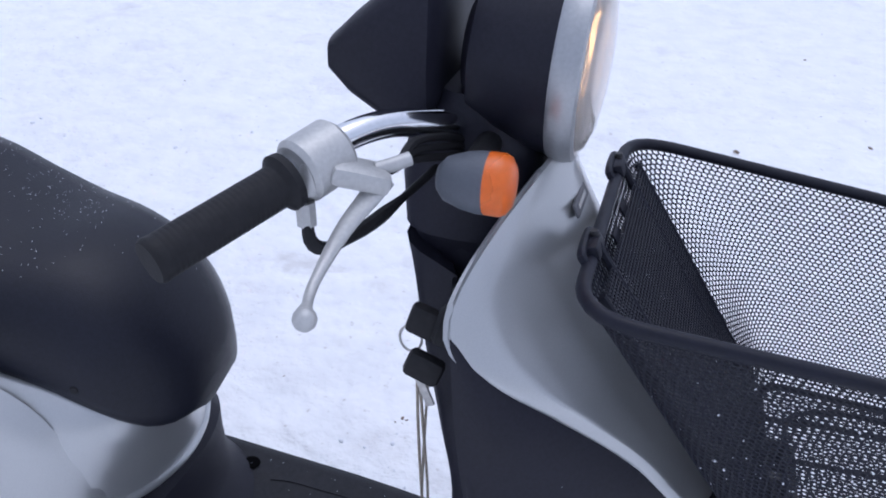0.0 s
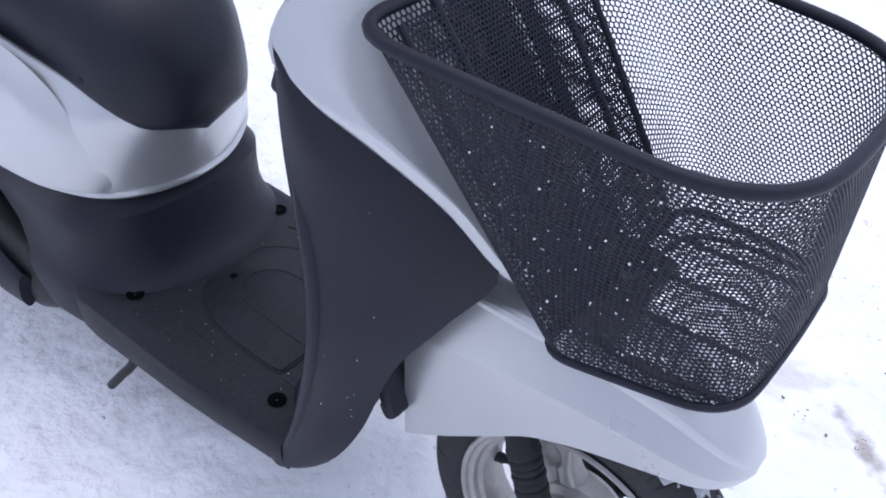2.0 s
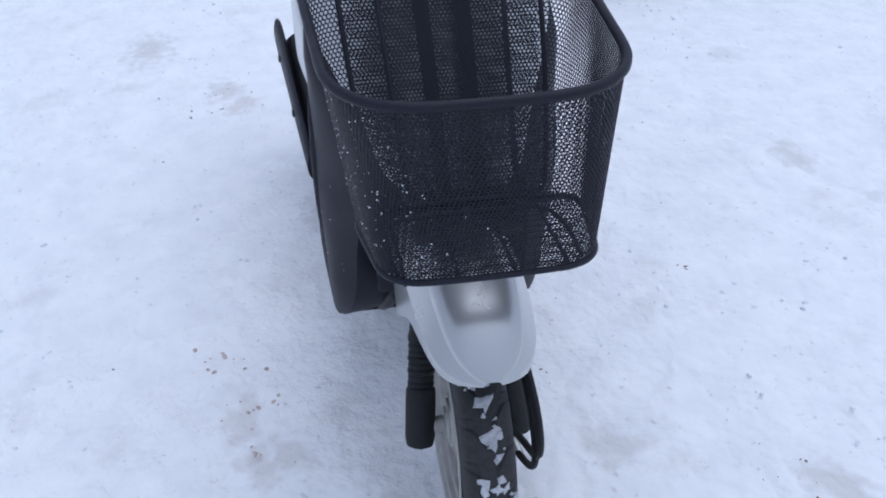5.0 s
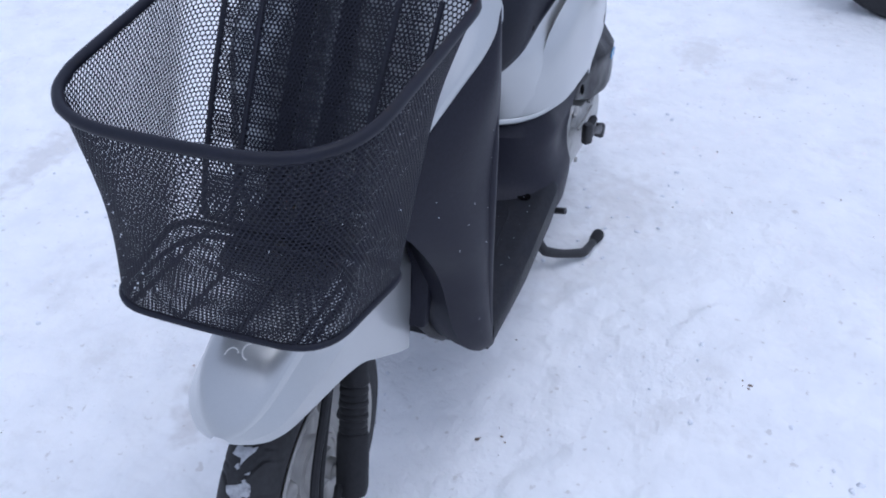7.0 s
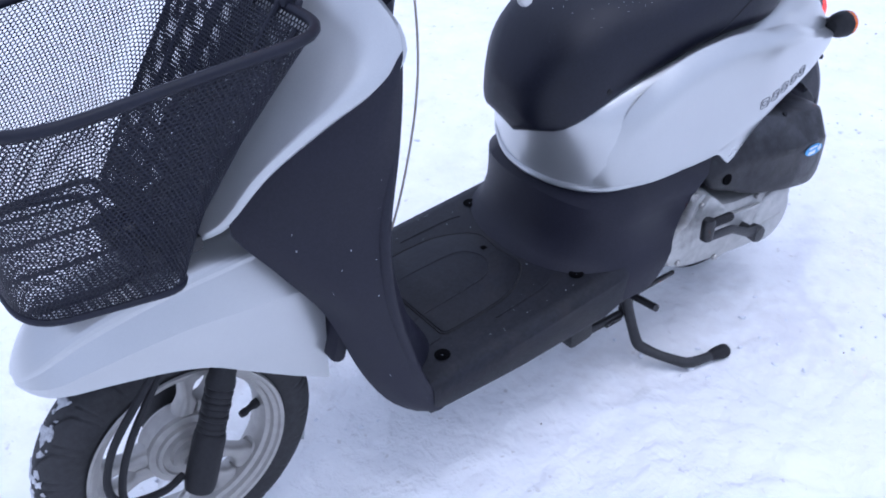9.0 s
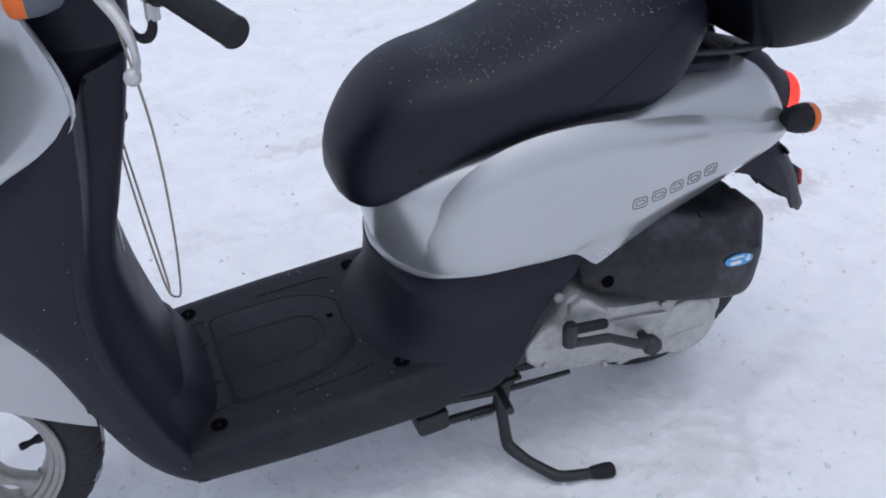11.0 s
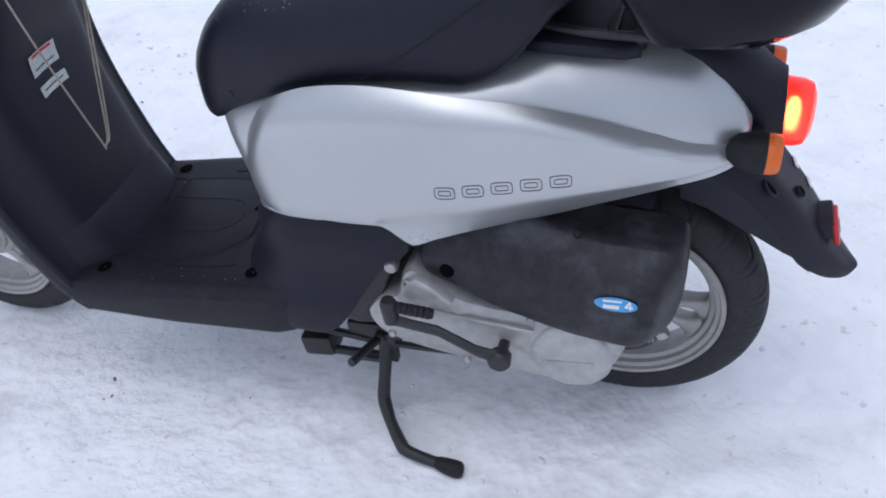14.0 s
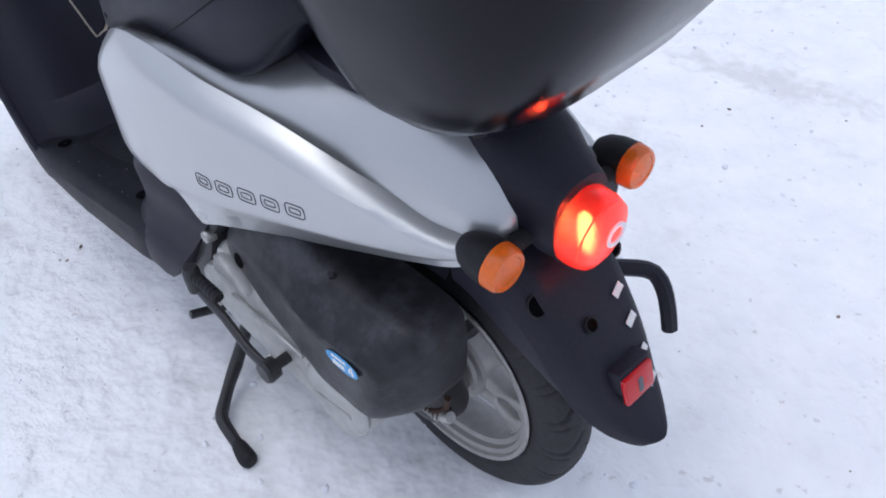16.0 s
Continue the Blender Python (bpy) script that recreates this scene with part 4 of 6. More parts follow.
def rider_side(q, z):
    """x of the shield's rider side at the share q of its half-width."""
    e, c = (np.interp(z, [p.z for p in line[::-1]], [p.x for p in line[::-1]]) for line in (EDGE, INNER))
    return float(e + (c - e) * np.interp(abs(q), [p[0] for p in HUMP[::-1]], [p[1] for p in HUMP[::-1]]))


def leg_shield():
    ob = new("leg_shield")
    ob.parent = scooter
    rings = []
    for i in range(36):
        o, f, c = EDGE[i], FRONT[i], INNER[i]
        outer = []
        for k in range(11):
            u = k / 10
            p = f.lerp(o, u)
            bulge = 0.016 * math.sin(math.pi * u) * min(1, (f - o).length / 0.08)
            outer.append(p + V(0.35, 0.93, 0) * bulge)
        inner = []
        for q, u in HUMP[1:-1]:
            narrow = 1 if q > 0.8 else 1 - 0.38 * min(1.0, max(0.0, (o.z - 0.55) / 0.2))
            inner.append(V(o.x + (c.x - o.x) * u, o.y * q * narrow, o.z + (c.z - o.z) * u))
        half = outer + inner
        hollow = [V(c.x + 0.045 + (f.x - c.x - 0.045) * q, f.y * (0.25 + 0.7 * q), f.z) for q in (0.15, 0.5, 0.85)] if f.x > c.x + 0.06 else [V(c.x + 0.02 + 0.3 * q * max(0.0, f.x - c.x - 0.02), f.y * (0.25 + 0.7 * q), f.z) for q in (0.15, 0.5, 0.85)]
        ring = half + [c] + mirrored(half[::-1]) + mirrored(hollow[::-1]) + hollow
        rings.append(ring)
    part("shield", skin(rings), black_plastic, ob, "black plastic leg shield", 40)
    for s in (1, -1):
        part("rolled_edge", tube([V(p.x + 0.0065, s * (p.y - 0.0055), p.z) for p in EDGE[5:]], 0.0092, 12, taper=[0.3, 0.9, 1, 1, 1, 0.9, 0.7]), black_plastic, ob, "rounded edge of the shield", 60)
    grains, rnd = bmesh.new(), random.Random(12)
    for _ in range(22):
        i, u, q = rnd.randrange(8, 34), rnd.uniform(0.08, 0.92), rnd.random()
        o, f = EDGE[i].lerp(EDGE[i + 1], q), FRONT[i].lerp(FRONT[i + 1], q)
        p = f.lerp(o, u) + V(0.35, 0.93, 0) * 0.016 * math.sin(math.pi * u) * min(1, (f - o).length / 0.08) + V(0.0003, 0.0006, 0)
        if rnd.random() < 0.5:
            p.y = -p.y
        bmesh.ops.create_icosphere(grains, subdivisions=1, radius=rnd.uniform(0.0003, 0.0008), matrix=Matrix.Translation(p))
    tagged(part("snow_grains", grains, specks, ob, "snow grains on the leg shield", 80), kind="stuff")
    for s in (1, -1):
        part("bolt", bolt(0.008, 0.003, (0.879, s * 0.1715, 0.240), (0.3, s * 0.9, -0.1)), boot_rubber, ob)
    # key switch and hook
    part("key_switch", turned([(0, 0), (0.018, 0), (0.018, 0.014), (0.013, 0.018), (0, 0.018)], (0.888, -0.118, 0.752), (-1, -0.1, 0.25), 20), boot_rubber, ob)
    part("luggage_hook", tube([(0.862, 0.0, 0.69), (0.848, 0, 0.685), (0.842, 0, 0.691), (0.844, 0, 0.700)], 0.0045, 8, n=12), boot_rubber, ob)
    # warning label on the rider's side
    def flank(i, u):
        if u > 1:
            p = flank(i, 2 - u)
            return V(p.x, -p.y, p.z)
        o, c = EDGE[i], INNER[i]
        a = u * math.pi / 2
        return V(c.x + 0.0015, o.y * math.cos(a) ** 0.9, o.z + (c.z - o.z) * u)

    # raised collar where the shield meets the footboard
    rows = []
    for h, off in ((0.066, 0.004), (0.060, -0.003), (0.055, -0.008), (0.030, -0.014), (0.004, -0.021), (-0.006, -0.022)):
        row = []
        for k in range(41):
            q = -0.80 + 1.60 * k / 40
            fade = 1 - (abs(q) / 0.8) ** 4
            x = rider_side(q, 0.262 + h) + off * fade + 0.004 * (1 - fade)
            row.append(V(x, 0.180 * q, 0.262 + h))
        rows.append(row)
    part("toe_collar", sheet(rows, 0.004, inward=lambda p: (1, 0, -0.5)), black_plastic, ob, "raised black collar at the foot of the shield", 30)

    for rows, mat, label in (((13, 14, 15), paper, "small white paper warning label with a red head"), ((16, 17), paper, "small white paper label")):
        grid = [[flank(i, u) + V(-0.0028, 0.0, 0) for u in (0.90, 0.96, 1.02, 1.08)] for i in rows]
        part("warning_label", sheet(grid, 0.0006, inward=lambda p: (1, -0.7, 0)), mat, ob, label)
        for k in range(len(rows) - 1):
            bars = [[flank(rows[k] + 0, u).lerp(flank(rows[k] + 1, u), f) + V(-0.0036, 0.0, 0) for u in (0.92, 0.98, 1.05)] for f in ((0.1, 0.35) if k == 0 and len(rows) == 3 else (0.4, 0.55))]
            part("print_bar", sheet(bars, 0.0004, inward=lambda p: (1, -0.7, 0)), red_lens if k == 0 and len(rows) == 3 else grey_plastic, ob)
    return ob


def front_cover():
    ob = new("front_cover")
    ob.parent = scooter
    left = smooth_line([(0.942, 0.068, 0.886), (0.919, 0.112, 0.853), (0.902, 0.147, 0.820), (0.896, 0.166, 0.795), (0.903, 0.1735, 0.770), (0.94, 0.1685, 0.738), (0.99, 0.149, 0.703), (1.05, 0.119, 0.650), (1.098, 0.093, 0.588), (1.126, 0.055, 0.556)], 40)
    mid = smooth_line([(0.948, 0, 0.892), (0.962, 0, 0.858), (0.980, 0, 0.825), (0.998, 0, 0.795), (1.03, 0, 0.742), (1.065, 0, 0.690), (1.10, 0, 0.640), (1.128, 0, 0.590), (1.138, 0, 0.556)], 40)
    rows = []
    for L, C in zip(left, mid):
        half = []
        at = len(rows) / 39
        rim = float(np.interp(at, [0, 0.25, 0.36, 0.5, 1], [0.10, 0.13, 0.10, 0.055, 0.07]))
        for f in [1 - rim * q for q in (0, 0.12, 0.3, 0.5, 0.7, 0.88, 1.0)] + [(1 - rim) * q for q in (0.96, 0.9, 0.8, 0.68, 0.54, 0.38, 0.2, 0.0)]:
            # a narrow bevelled border, then a gently crowned face
            if f > 1 - rim - 1e-6:
                g = 0.28 * ((1 - f) / rim) ** 0.85
            else:
                g = 0.28 + 0.72 * (1 - (f / (1 - rim)) ** 1.9)
            half.append(V(L.x + (C.x - L.x) * g, L.y * f, L.z + (C.z - L.z) * (1 - f ** 1.18)))
        lip = V(L.x - 0.003, L.y - 0.002, L.z - 0.004)
        row = [lip] + half
        rows.append(row + mirrored(row[-2::-1]))
    part("cover_panel", sheet(rows, 0.004, inward=lambda p: (-1, -p.y, -0.2)), silver, ob, "silver painted front cover", 45)
    m = Matrix.Translation((0.9690, -0.018, 0.842)) @ Matrix.Rotation(radians(90), 4, "Z") @ Matrix.Rotation(radians(62), 4, "X")
    part("badge", block((0.052, 0.013, 0.003), m, 0.001), letter_ink, ob, "small dark badge")
    part("badge_bar", block((0.034, 0.0036, 0.001), m @ Matrix.Translation((0, 0, 0.0017)), 0), lever_alloy, ob)
    return ob


def front_fender():
    ob = new("front_fender")
    ob.parent = scooter
    top = [(0.974, 0.502), (0.988, 0.513), (1.02, 0.528), (1.08, 0.533), (1.15, 0.53), (1.22, 0.522), (1.28, 0.505), (1.315, 0.484), (1.336, 0.462), (1.350, 0.443), (1.357, 0.430)]
    low = [(0.974, 0.266), (0.988, 0.275), (1.03, 0.302), (1.088, 0.342), (1.15, 0.383), (1.225, 0.406), (1.294, 0.416), (1.33, 0.417), (1.357, 0.424)]
    wide = [(0.974, 0.081), (0.990, 0.083), (1.03, 0.084), (1.1, 0.083), (1.2, 0.079), (1.27, 0.073), (1.305, 0.066), (1.328, 0.055), (1.342, 0.042), (1.351, 0.029), (1.357, 0.012)]
    rows = []
    for i in range(34):
        u = i / 33
        x = 0.974 + 0.383 * (1 - (1 - u) ** 1.3)
        t, b, w = table(x, top), table(x, low), table(x, wide)
        h = t - b
        low_line = min(0.66, max(0.30, 0.66 - 0.36 * (x - 1.0) / 0.32))
        high_line = min(0.93, max(0.62, 0.93 - 0.31 * (x - 1.0) / 0.32))
        half = [(w * 0.95, b), (w * 0.98, b + h * low_line * 0.5), (w, b + h * low_line), (w * 0.885, b + h * (low_line + high_line) / 2), (w * 0.76, b + h * high_line)]
        for k in range(1, 11):
            a = math.pi / 2 * k / 10
            half.append((w * 0.76 * math.cos(a) ** 0.9 if k < 10 else 0, b + h * (high_line + (1 - high_line) * math.sin(a) ** 0.9)))
        row = [V(x, y, z) for y, z in half]
        rows.append(row + mirrored(row[-2::-1]))
    part("fender_shell", sheet(rows, 0.004, inward=lambda p: (-8 * max(0.0, p.x - 1.30), -10 * p.y, -0.25)), silver, ob, "silver front mudguard with a side crease", 10)
    for x, y, r, a0 in ((1.250, 0.010, 0.013, 2.6), (1.268, -0.006, 0.011, 0.2), (1.288, 0.010, 0.009, 3.4), (1.296, -0.010, 0.008, 2.0)):
        arc = [V(x + r * math.cos(a0 + 0.28 * j), y + r * math.sin(a0 + 0.28 * j), 0) for j in range(11)]
        part("emblem_arc", tube([V(p.x, p.y, table(p.x, top) - 0.002 * (abs(p.y) / (0.26 * table(p.x, wide))) + 0.0004) for p in arc], 0.0011, 6), white_mark, ob, "faint pale emblem mark" if r == 0.009 else "")
    return ob


def front_end():
    ob = new("fork")
    ob.parent = scooter
    for s in (1, -1):
        a, b = V(1.098, s * 0.049, 0.40), V(1.192, s * 0.0745, 0.180)
        d = (b - a).normalized()
        prof = [(0, 0), (0.0165, 0), (0.0185, 0.066), (0.0205, 0.074), (0.0205, 0.080), (0.0175, 0.083)]
        for h, swell in ((0.086, 0.0200), (0.095, 0.0195), (0.104, 0.0205), (0.114, 0.0195), (0.123, 0.0205), (0.133, 0.0195), (0.142, 0.0200)):
            prof += [(swell - 0.0008, h), (swell, h + 0.002), (swell, h + 0.005), (0.0178, h + 0.0075)]
        prof += [(0.0215, 0.153), (0.0225, 0.160), (0.0225, 0.228), (0.020, 0.240), (0.012, 0.244), (0, 0.244)]
        part("fork_leg", turned(prof, a, d, 22), boot_rubber, ob, "black fork leg with a ribbed rubber boot", 40)
    part("axle", bar((1.18, -0.080, 0.205), (1.18, 0.080, 0.205), 0.009, 14), steel, ob)
    part("axle_spacer", turned([(0.0, 0), (0.013, 0), (0.013, 0.028), (0, 0.028)], (1.18, -0.075, 0.205), (0, 1, 0), 16), steel, ob)
    # cables looping past the wheel
    part("brake_cable", tube([(1.19, 0.058, 0.42), (1.235, 0.066, 0.375), (1.285, 0.074, 0.32), (1.305, 0.078, 0.265), (1.290, 0.078, 0.225), (1.24, 0.072, 0.205), (1.205, 0.062, 0.205)], 0.0055, 8, n=40), boot_rubber, ob)
    part("speedo_cable", tube([(1.18, 0.056, 0.42), (1.225, 0.064, 0.365), (1.270, 0.072, 0.30), (1.290, 0.076, 0.235), (1.275, 0.076, 0.190), (1.23, 0.070, 0.168), (1.195, 0.060, 0.172)], 0.0055, 8, n=40), boot_rubber, ob)
    part("brake_arm", tube([(1.18, 0.062, 0.205), (1.20, 0.065, 0.18), (1.225, 0.07, 0.165)], 0.007, 8, n=8), steel, ob)
    # horn and hoses behind the mudguard
    part("horn", turned([(0, 0), (0.028, 0), (0.034, 0.008), (0.034, 0.02), (0.02, 0.03), (0, 0.03)], (0.985, -0.03, 0.33), (0.7, -0.6, -0.2), 20), boot_rubber, ob)
    part("inner_apron", block((0.022, 0.21, 0.23), Matrix.Translation((0.940, 0, 0.42)) @ Matrix.Rotation(radians(-16), 4, "Y"), 0.008), black_plastic, ob, "black inner apron behind the wheel")
    part("hose", tube([(0.96, -0.06, 0.40), (0.972, -0.075, 0.33), (0.955, -0.08, 0.285), (0.930, -0.065, 0.275)], 0.0055, 8, n=20), boot_rubber, ob)
    return ob


def handlebar():
    ob = new("handlebar")
    ob.parent = scooter
    # steering column cover
    rings = []
    for z, x, a, b in ((0.79, 0.872, 0.052, 0.056), (0.805, 0.872, 0.054, 0.058), (0.806, 0.872, 0.060, 0.062), (0.85, 0.872, 0.064, 0.060), (0.89, 0.874, 0.062, 0.058), (0.92, 0.874, 0.045, 0.055), (0.935, 0.872, 0.03, 0.05)):
        rings.append([V(x + a * math.copysign(abs(math.cos(q)) ** 0.7, math.cos(q)), b * math.copysign(abs(math.sin(q)) ** 0.7, math.sin(q)), z) for q in [2 * math.pi * j / 24 for j in range(24)]])
    part("column_cover", skin(rings), black_plastic, ob, "black plastic column cover", 40)
    part("lower_column", skin([[V(x + a * math.cos(q), b * math.sin(q), z) for q in [2 * math.pi * j / 20 for j in range(20)]] for z, x, a, b in ((0.70, 0.89, 0.05, 0.06), (0.76, 0.880, 0.052, 0.06), (0.803, 0.872, 0.05, 0.056))]), black_plastic, ob)
    for s in (1, -1):
        part("chrome_bar", tube([(0.872, 0, 0.900), (0.868, s * 0.035, 0.905), (0.852, s * 0.085, 0.921), (0.824, s * 0.13, 0.931), (0.798, s * 0.175, 0.926), (0.776, s * 0.225, 0.912)], 0.0112, 14, n=26), chrome, ob, "chromed handlebar tube")
        inner, end = V(0.786, s * 0.212, 0.915), V(0.733, s * 0.309, 0.890)
        d = (end - inner)
        ln = d.length
        d.normalize()
        prof = [(0, 0), (0.021, 0), (0.0215, 0.006), (0.0165, 0.010)]
        h = 0.012
        while h < ln - 0.012:
            prof += [(0.0160, h), (0.0160, h + 0.0025), (0.01585, h + 0.0029), (0.01585, h + 0.0036)]
            h += 0.004
        prof += [(0.0162, ln - 0.006), (0.0166, ln - 0.003), (0.015, ln), (0, ln)]
        part("grip", turned(prof, inner, d, 20), boot_rubber, ob, "black rubber handlebar grip", 50)
        # switch housing and lever bracket
        along = (V(0.735, s * 0.304, 0.891) - V(0.80, s * 0.175, 0.925)).normalized()
        part("switch_housing", turned([(0, 0), (0.021, 0), (0.0245, 0.004), (0.0245, 0.036), (0.021, 0.040), (0, 0.040)], V(0.806, s * 0.170, 0.926), along, 24), lever_alloy, ob, "cast alloy switch housing")
        part("housing_screw", turned([(0, 0), (0.009, 0), (0.009, 0.022), (0.0045, 0.022), (0.0045, 0.016), (0, 0.016)], V(0.798, s * 0.208, 0.906), (0.2, s * -0.1, 0.9), 14), lever_alloy, ob)
        tilt = Matrix.Rotation(radians(-s * 28), 4, "Z") @ Matrix.Rotation(radians(16), 4, "Y")
        bracket = block((0.046, 0.034, 0.017), Matrix.Translation((0.828, s * 0.184, 0.914)) @ tilt, 0.007)
        block((0.030, 0.020, 0.022), Matrix.Translation((0.812, s * 0.188, 0.917)) @ tilt, 0.005, bracket)
        tube([(0.838, s * 0.176, 0.916), (0.850, s * 0.168, 0.919), (0.858, s * 0.160, 0.921)], 0.0055, 10, bracket)
        part("lever_bracket", bracket, lever_alloy, ob, sharp=40)
        part("lever_pivot", bolt(0.0058, 0.005, V(0.816, s * 0.197, 0.917), (-0.25, s * 0.3, 1)), steel, ob)
        line = smooth_line([(0.842, s * 0.178, 0.907), (0.838, s * 0.194, 0.900), (0.830, s * 0.213, 0.888), (0.824, s * 0.236, 0.873), (0.823, s * 0.262, 0.862), (0.827, s * 0.280, 0.858), (0.831, s * 0.292, 0.858)], 26)
        rings = []
        for i, p in enumerate(line):
            u = i / 25
            a, b = 0.0105 - 0.0065 * min(1, u * 1.5), 0.0042
            if u > 0.9:
                a = b = 0.0042 + 0.003 * math.sin(math.pi * (u - 0.9) / 0.13)
            rings.append([p + V(a * math.cos(q), 0, b * math.sin(q)) for q in [2 * math.pi * j / 12 for j in range(12)]])
        part("brake_lever", skin(rings), lever_alloy, ob, "cast alloy brake lever with a ball end", 60)
        part("lever_ball", turned([(0.0006, -0.0084), (0.0042, -0.0073), (0.0073, -0.0042), (0.0084, 0), (0.0073, 0.0042), (0.0042, 0.0073), (0.0006, 0.0084)], (0.831, s * 0.292, 0.858), (0, 0, 1), 18), lever_alloy, ob)
        part("cable_boot", tube([(0.797, s * 0.208, 0.890), (0.801, s * 0.212, 0.869), (0.811, s * 0.199, 0.859), (0.824, s * 0.150, 0.857), (0.836, s * 0.095, 0.860), (0.852, s * 0.05, 0.872)], 0.0048, 9, n=40, taper=[0.8, 1.2, 0.8, 1.2, 1.25, 0.7, 0.75, 0.7]), boot_rubber, ob, "black control cable")
        part("cable_nut", turned([(0, 0), (0.0075, 0), (0.0075, 0.018), (0, 0.018)], (0.797, s * 0.208, 0.880), (-0.05, 0, 1), 8), lever_alloy, ob)
        # front turn signal
        part("signal_stalk", bar((0.893, s * 0.05, 0.897), (0.893, s * 0.12, 0.899), 0.011, 12), boot_rubber, ob)
        part("front_signal", turned([(0, 0), (0.010, 0.002), (0.017, 0.008), (0.022, 0.022), (0.024, 0.034), (0.024, 0.040), (0, 0.040)], (0.872, s * 0.137, 0.899), (1, 0, 0.02), 26), grey_plastic, ob, "grey turn signal with an orange lens")
        part("orange_lens", turned([(0, 0), (0.024, 0.0), (0.0242, 0.011), (0.022, 0.016), (0.015, 0.020), (0, 0.0215)], (0.912, s * 0.137, 0.900), (1, 0, 0.02), 26), amber, ob)
    # control cables by the clamp
    for s in (1, -1):
        for k in range(3):
            part("cable", tube([(0.852 - 0.004 * k, s * 0.164, 0.919 - 0.004 * k), (0.852, s * 0.132, 0.922 - 0.007 * k), (0.862 + 0.002 * k, s * 0.090, 0.912 - 0.008 * k), (0.872, s * 0.045, 0.894 - 0.006 * k)], 0.0036, 8, n=20), boot_rubber, ob)
    # headlamp
    lamp = new("headlamp")
    lamp.parent = scooter
    axis = V(1, 0, -0.04).normalized()
    o = V(0.862, 0, 0.962)
    part("bowl", turned([(0, 0), (0.040, 0.0), (0.062, 0.010), (0.072, 0.035), (0.078, 0.065), (0.081, 0.080), (0, 0.080)], o, axis, 44), black_plastic, lamp, "black headlamp bowl", 40)
    part("ring", ring_body([(0.081, 0.079), (0.0835, 0.082), (0.0845, 0.094), (0.083, 0.101), (0.078, 0.103), (0.076, 0.100), (0.078, 0.09)], o, axis, 48), rim_grey, lamp, "grey headlamp ring")
    part("reflector", turned([(0.0766, 0.0985), (0.070, 0.092), (0.055, 0.084), (0.03, 0.0805), (0.0005, 0.0803)], o, axis, 40), reflector_silver, lamp)
    part("bulb", turned([(0.0005, 0.083), (0.004, 0.083), (0.0055, 0.092), (0.004, 0.099), (0.0005, 0.101)], o, axis, 14), bulb_and_reflection, lamp, "lit headlamp bulb")
    centre = o + axis * 0.101
    # the bulb's reflections in the reflector, drawn as thin emissive loops
    for cy, cz, ry, rz in ((-0.014, 0.012, 0.013, 0.026), (0.012, -0.010, 0.012, 0.020), (0.020, 0.022, 0.008, 0.012)):
        part("bulb_reflection", tube([centre + V(0, cy + ry * math.cos(q), cz + rz * math.sin(q)) for q in [2 * math.pi * j / 28 for j in range(28)]], 0.0016, 6, closed=True), bulb_and_reflection, lamp, "orange reflection of the bulb, drawn as a glowing line")
    lens = part("lens", turned([(0.0765, 0.100), (0.0768, 0.102), (0.070, 0.108), (0.055, 0.113), (0.03, 0.116), (0.0005, 0.117), (0.0005, 0.115), (0.03, 0.114), (0.054, 0.111), (0.068, 0.106)], o, axis, 40), glass, lamp, "clear glass lens")
    lens.visible_shadow = False
    # instrument pod
    pod = new("instrument_pod")
    pod.parent = scooter
    rings = []
    for x, w, zl, zh in ((0.751, 0.050, 0.950, 0.966), (0.756, 0.066, 0.942, 0.975), (0.775, 0.074, 0.924, 0.994), (0.805, 0.077, 0.904, 1.021), (0.828, 0.076, 0.897, 1.038), (0.842, 0.072, 0.906, 1.040), (0.848, 0.060, 0.925, 1.030)):
        zc, hz = (zl + zh) / 2, (zh - zl) / 2
        rings.append([V(x, w * math.copysign(abs(math.cos(q)) ** 0.45, math.cos(q)), zc + hz * math.copysign(abs(math.sin(q)) ** 0.45, math.sin(q))) for q in [2 * math.pi * (j + 0.5) / 28 for j in range(28)]])
    part("pod_case", skin(rings), black_plastic, pod, "black instrument pod", 40)
    return ob


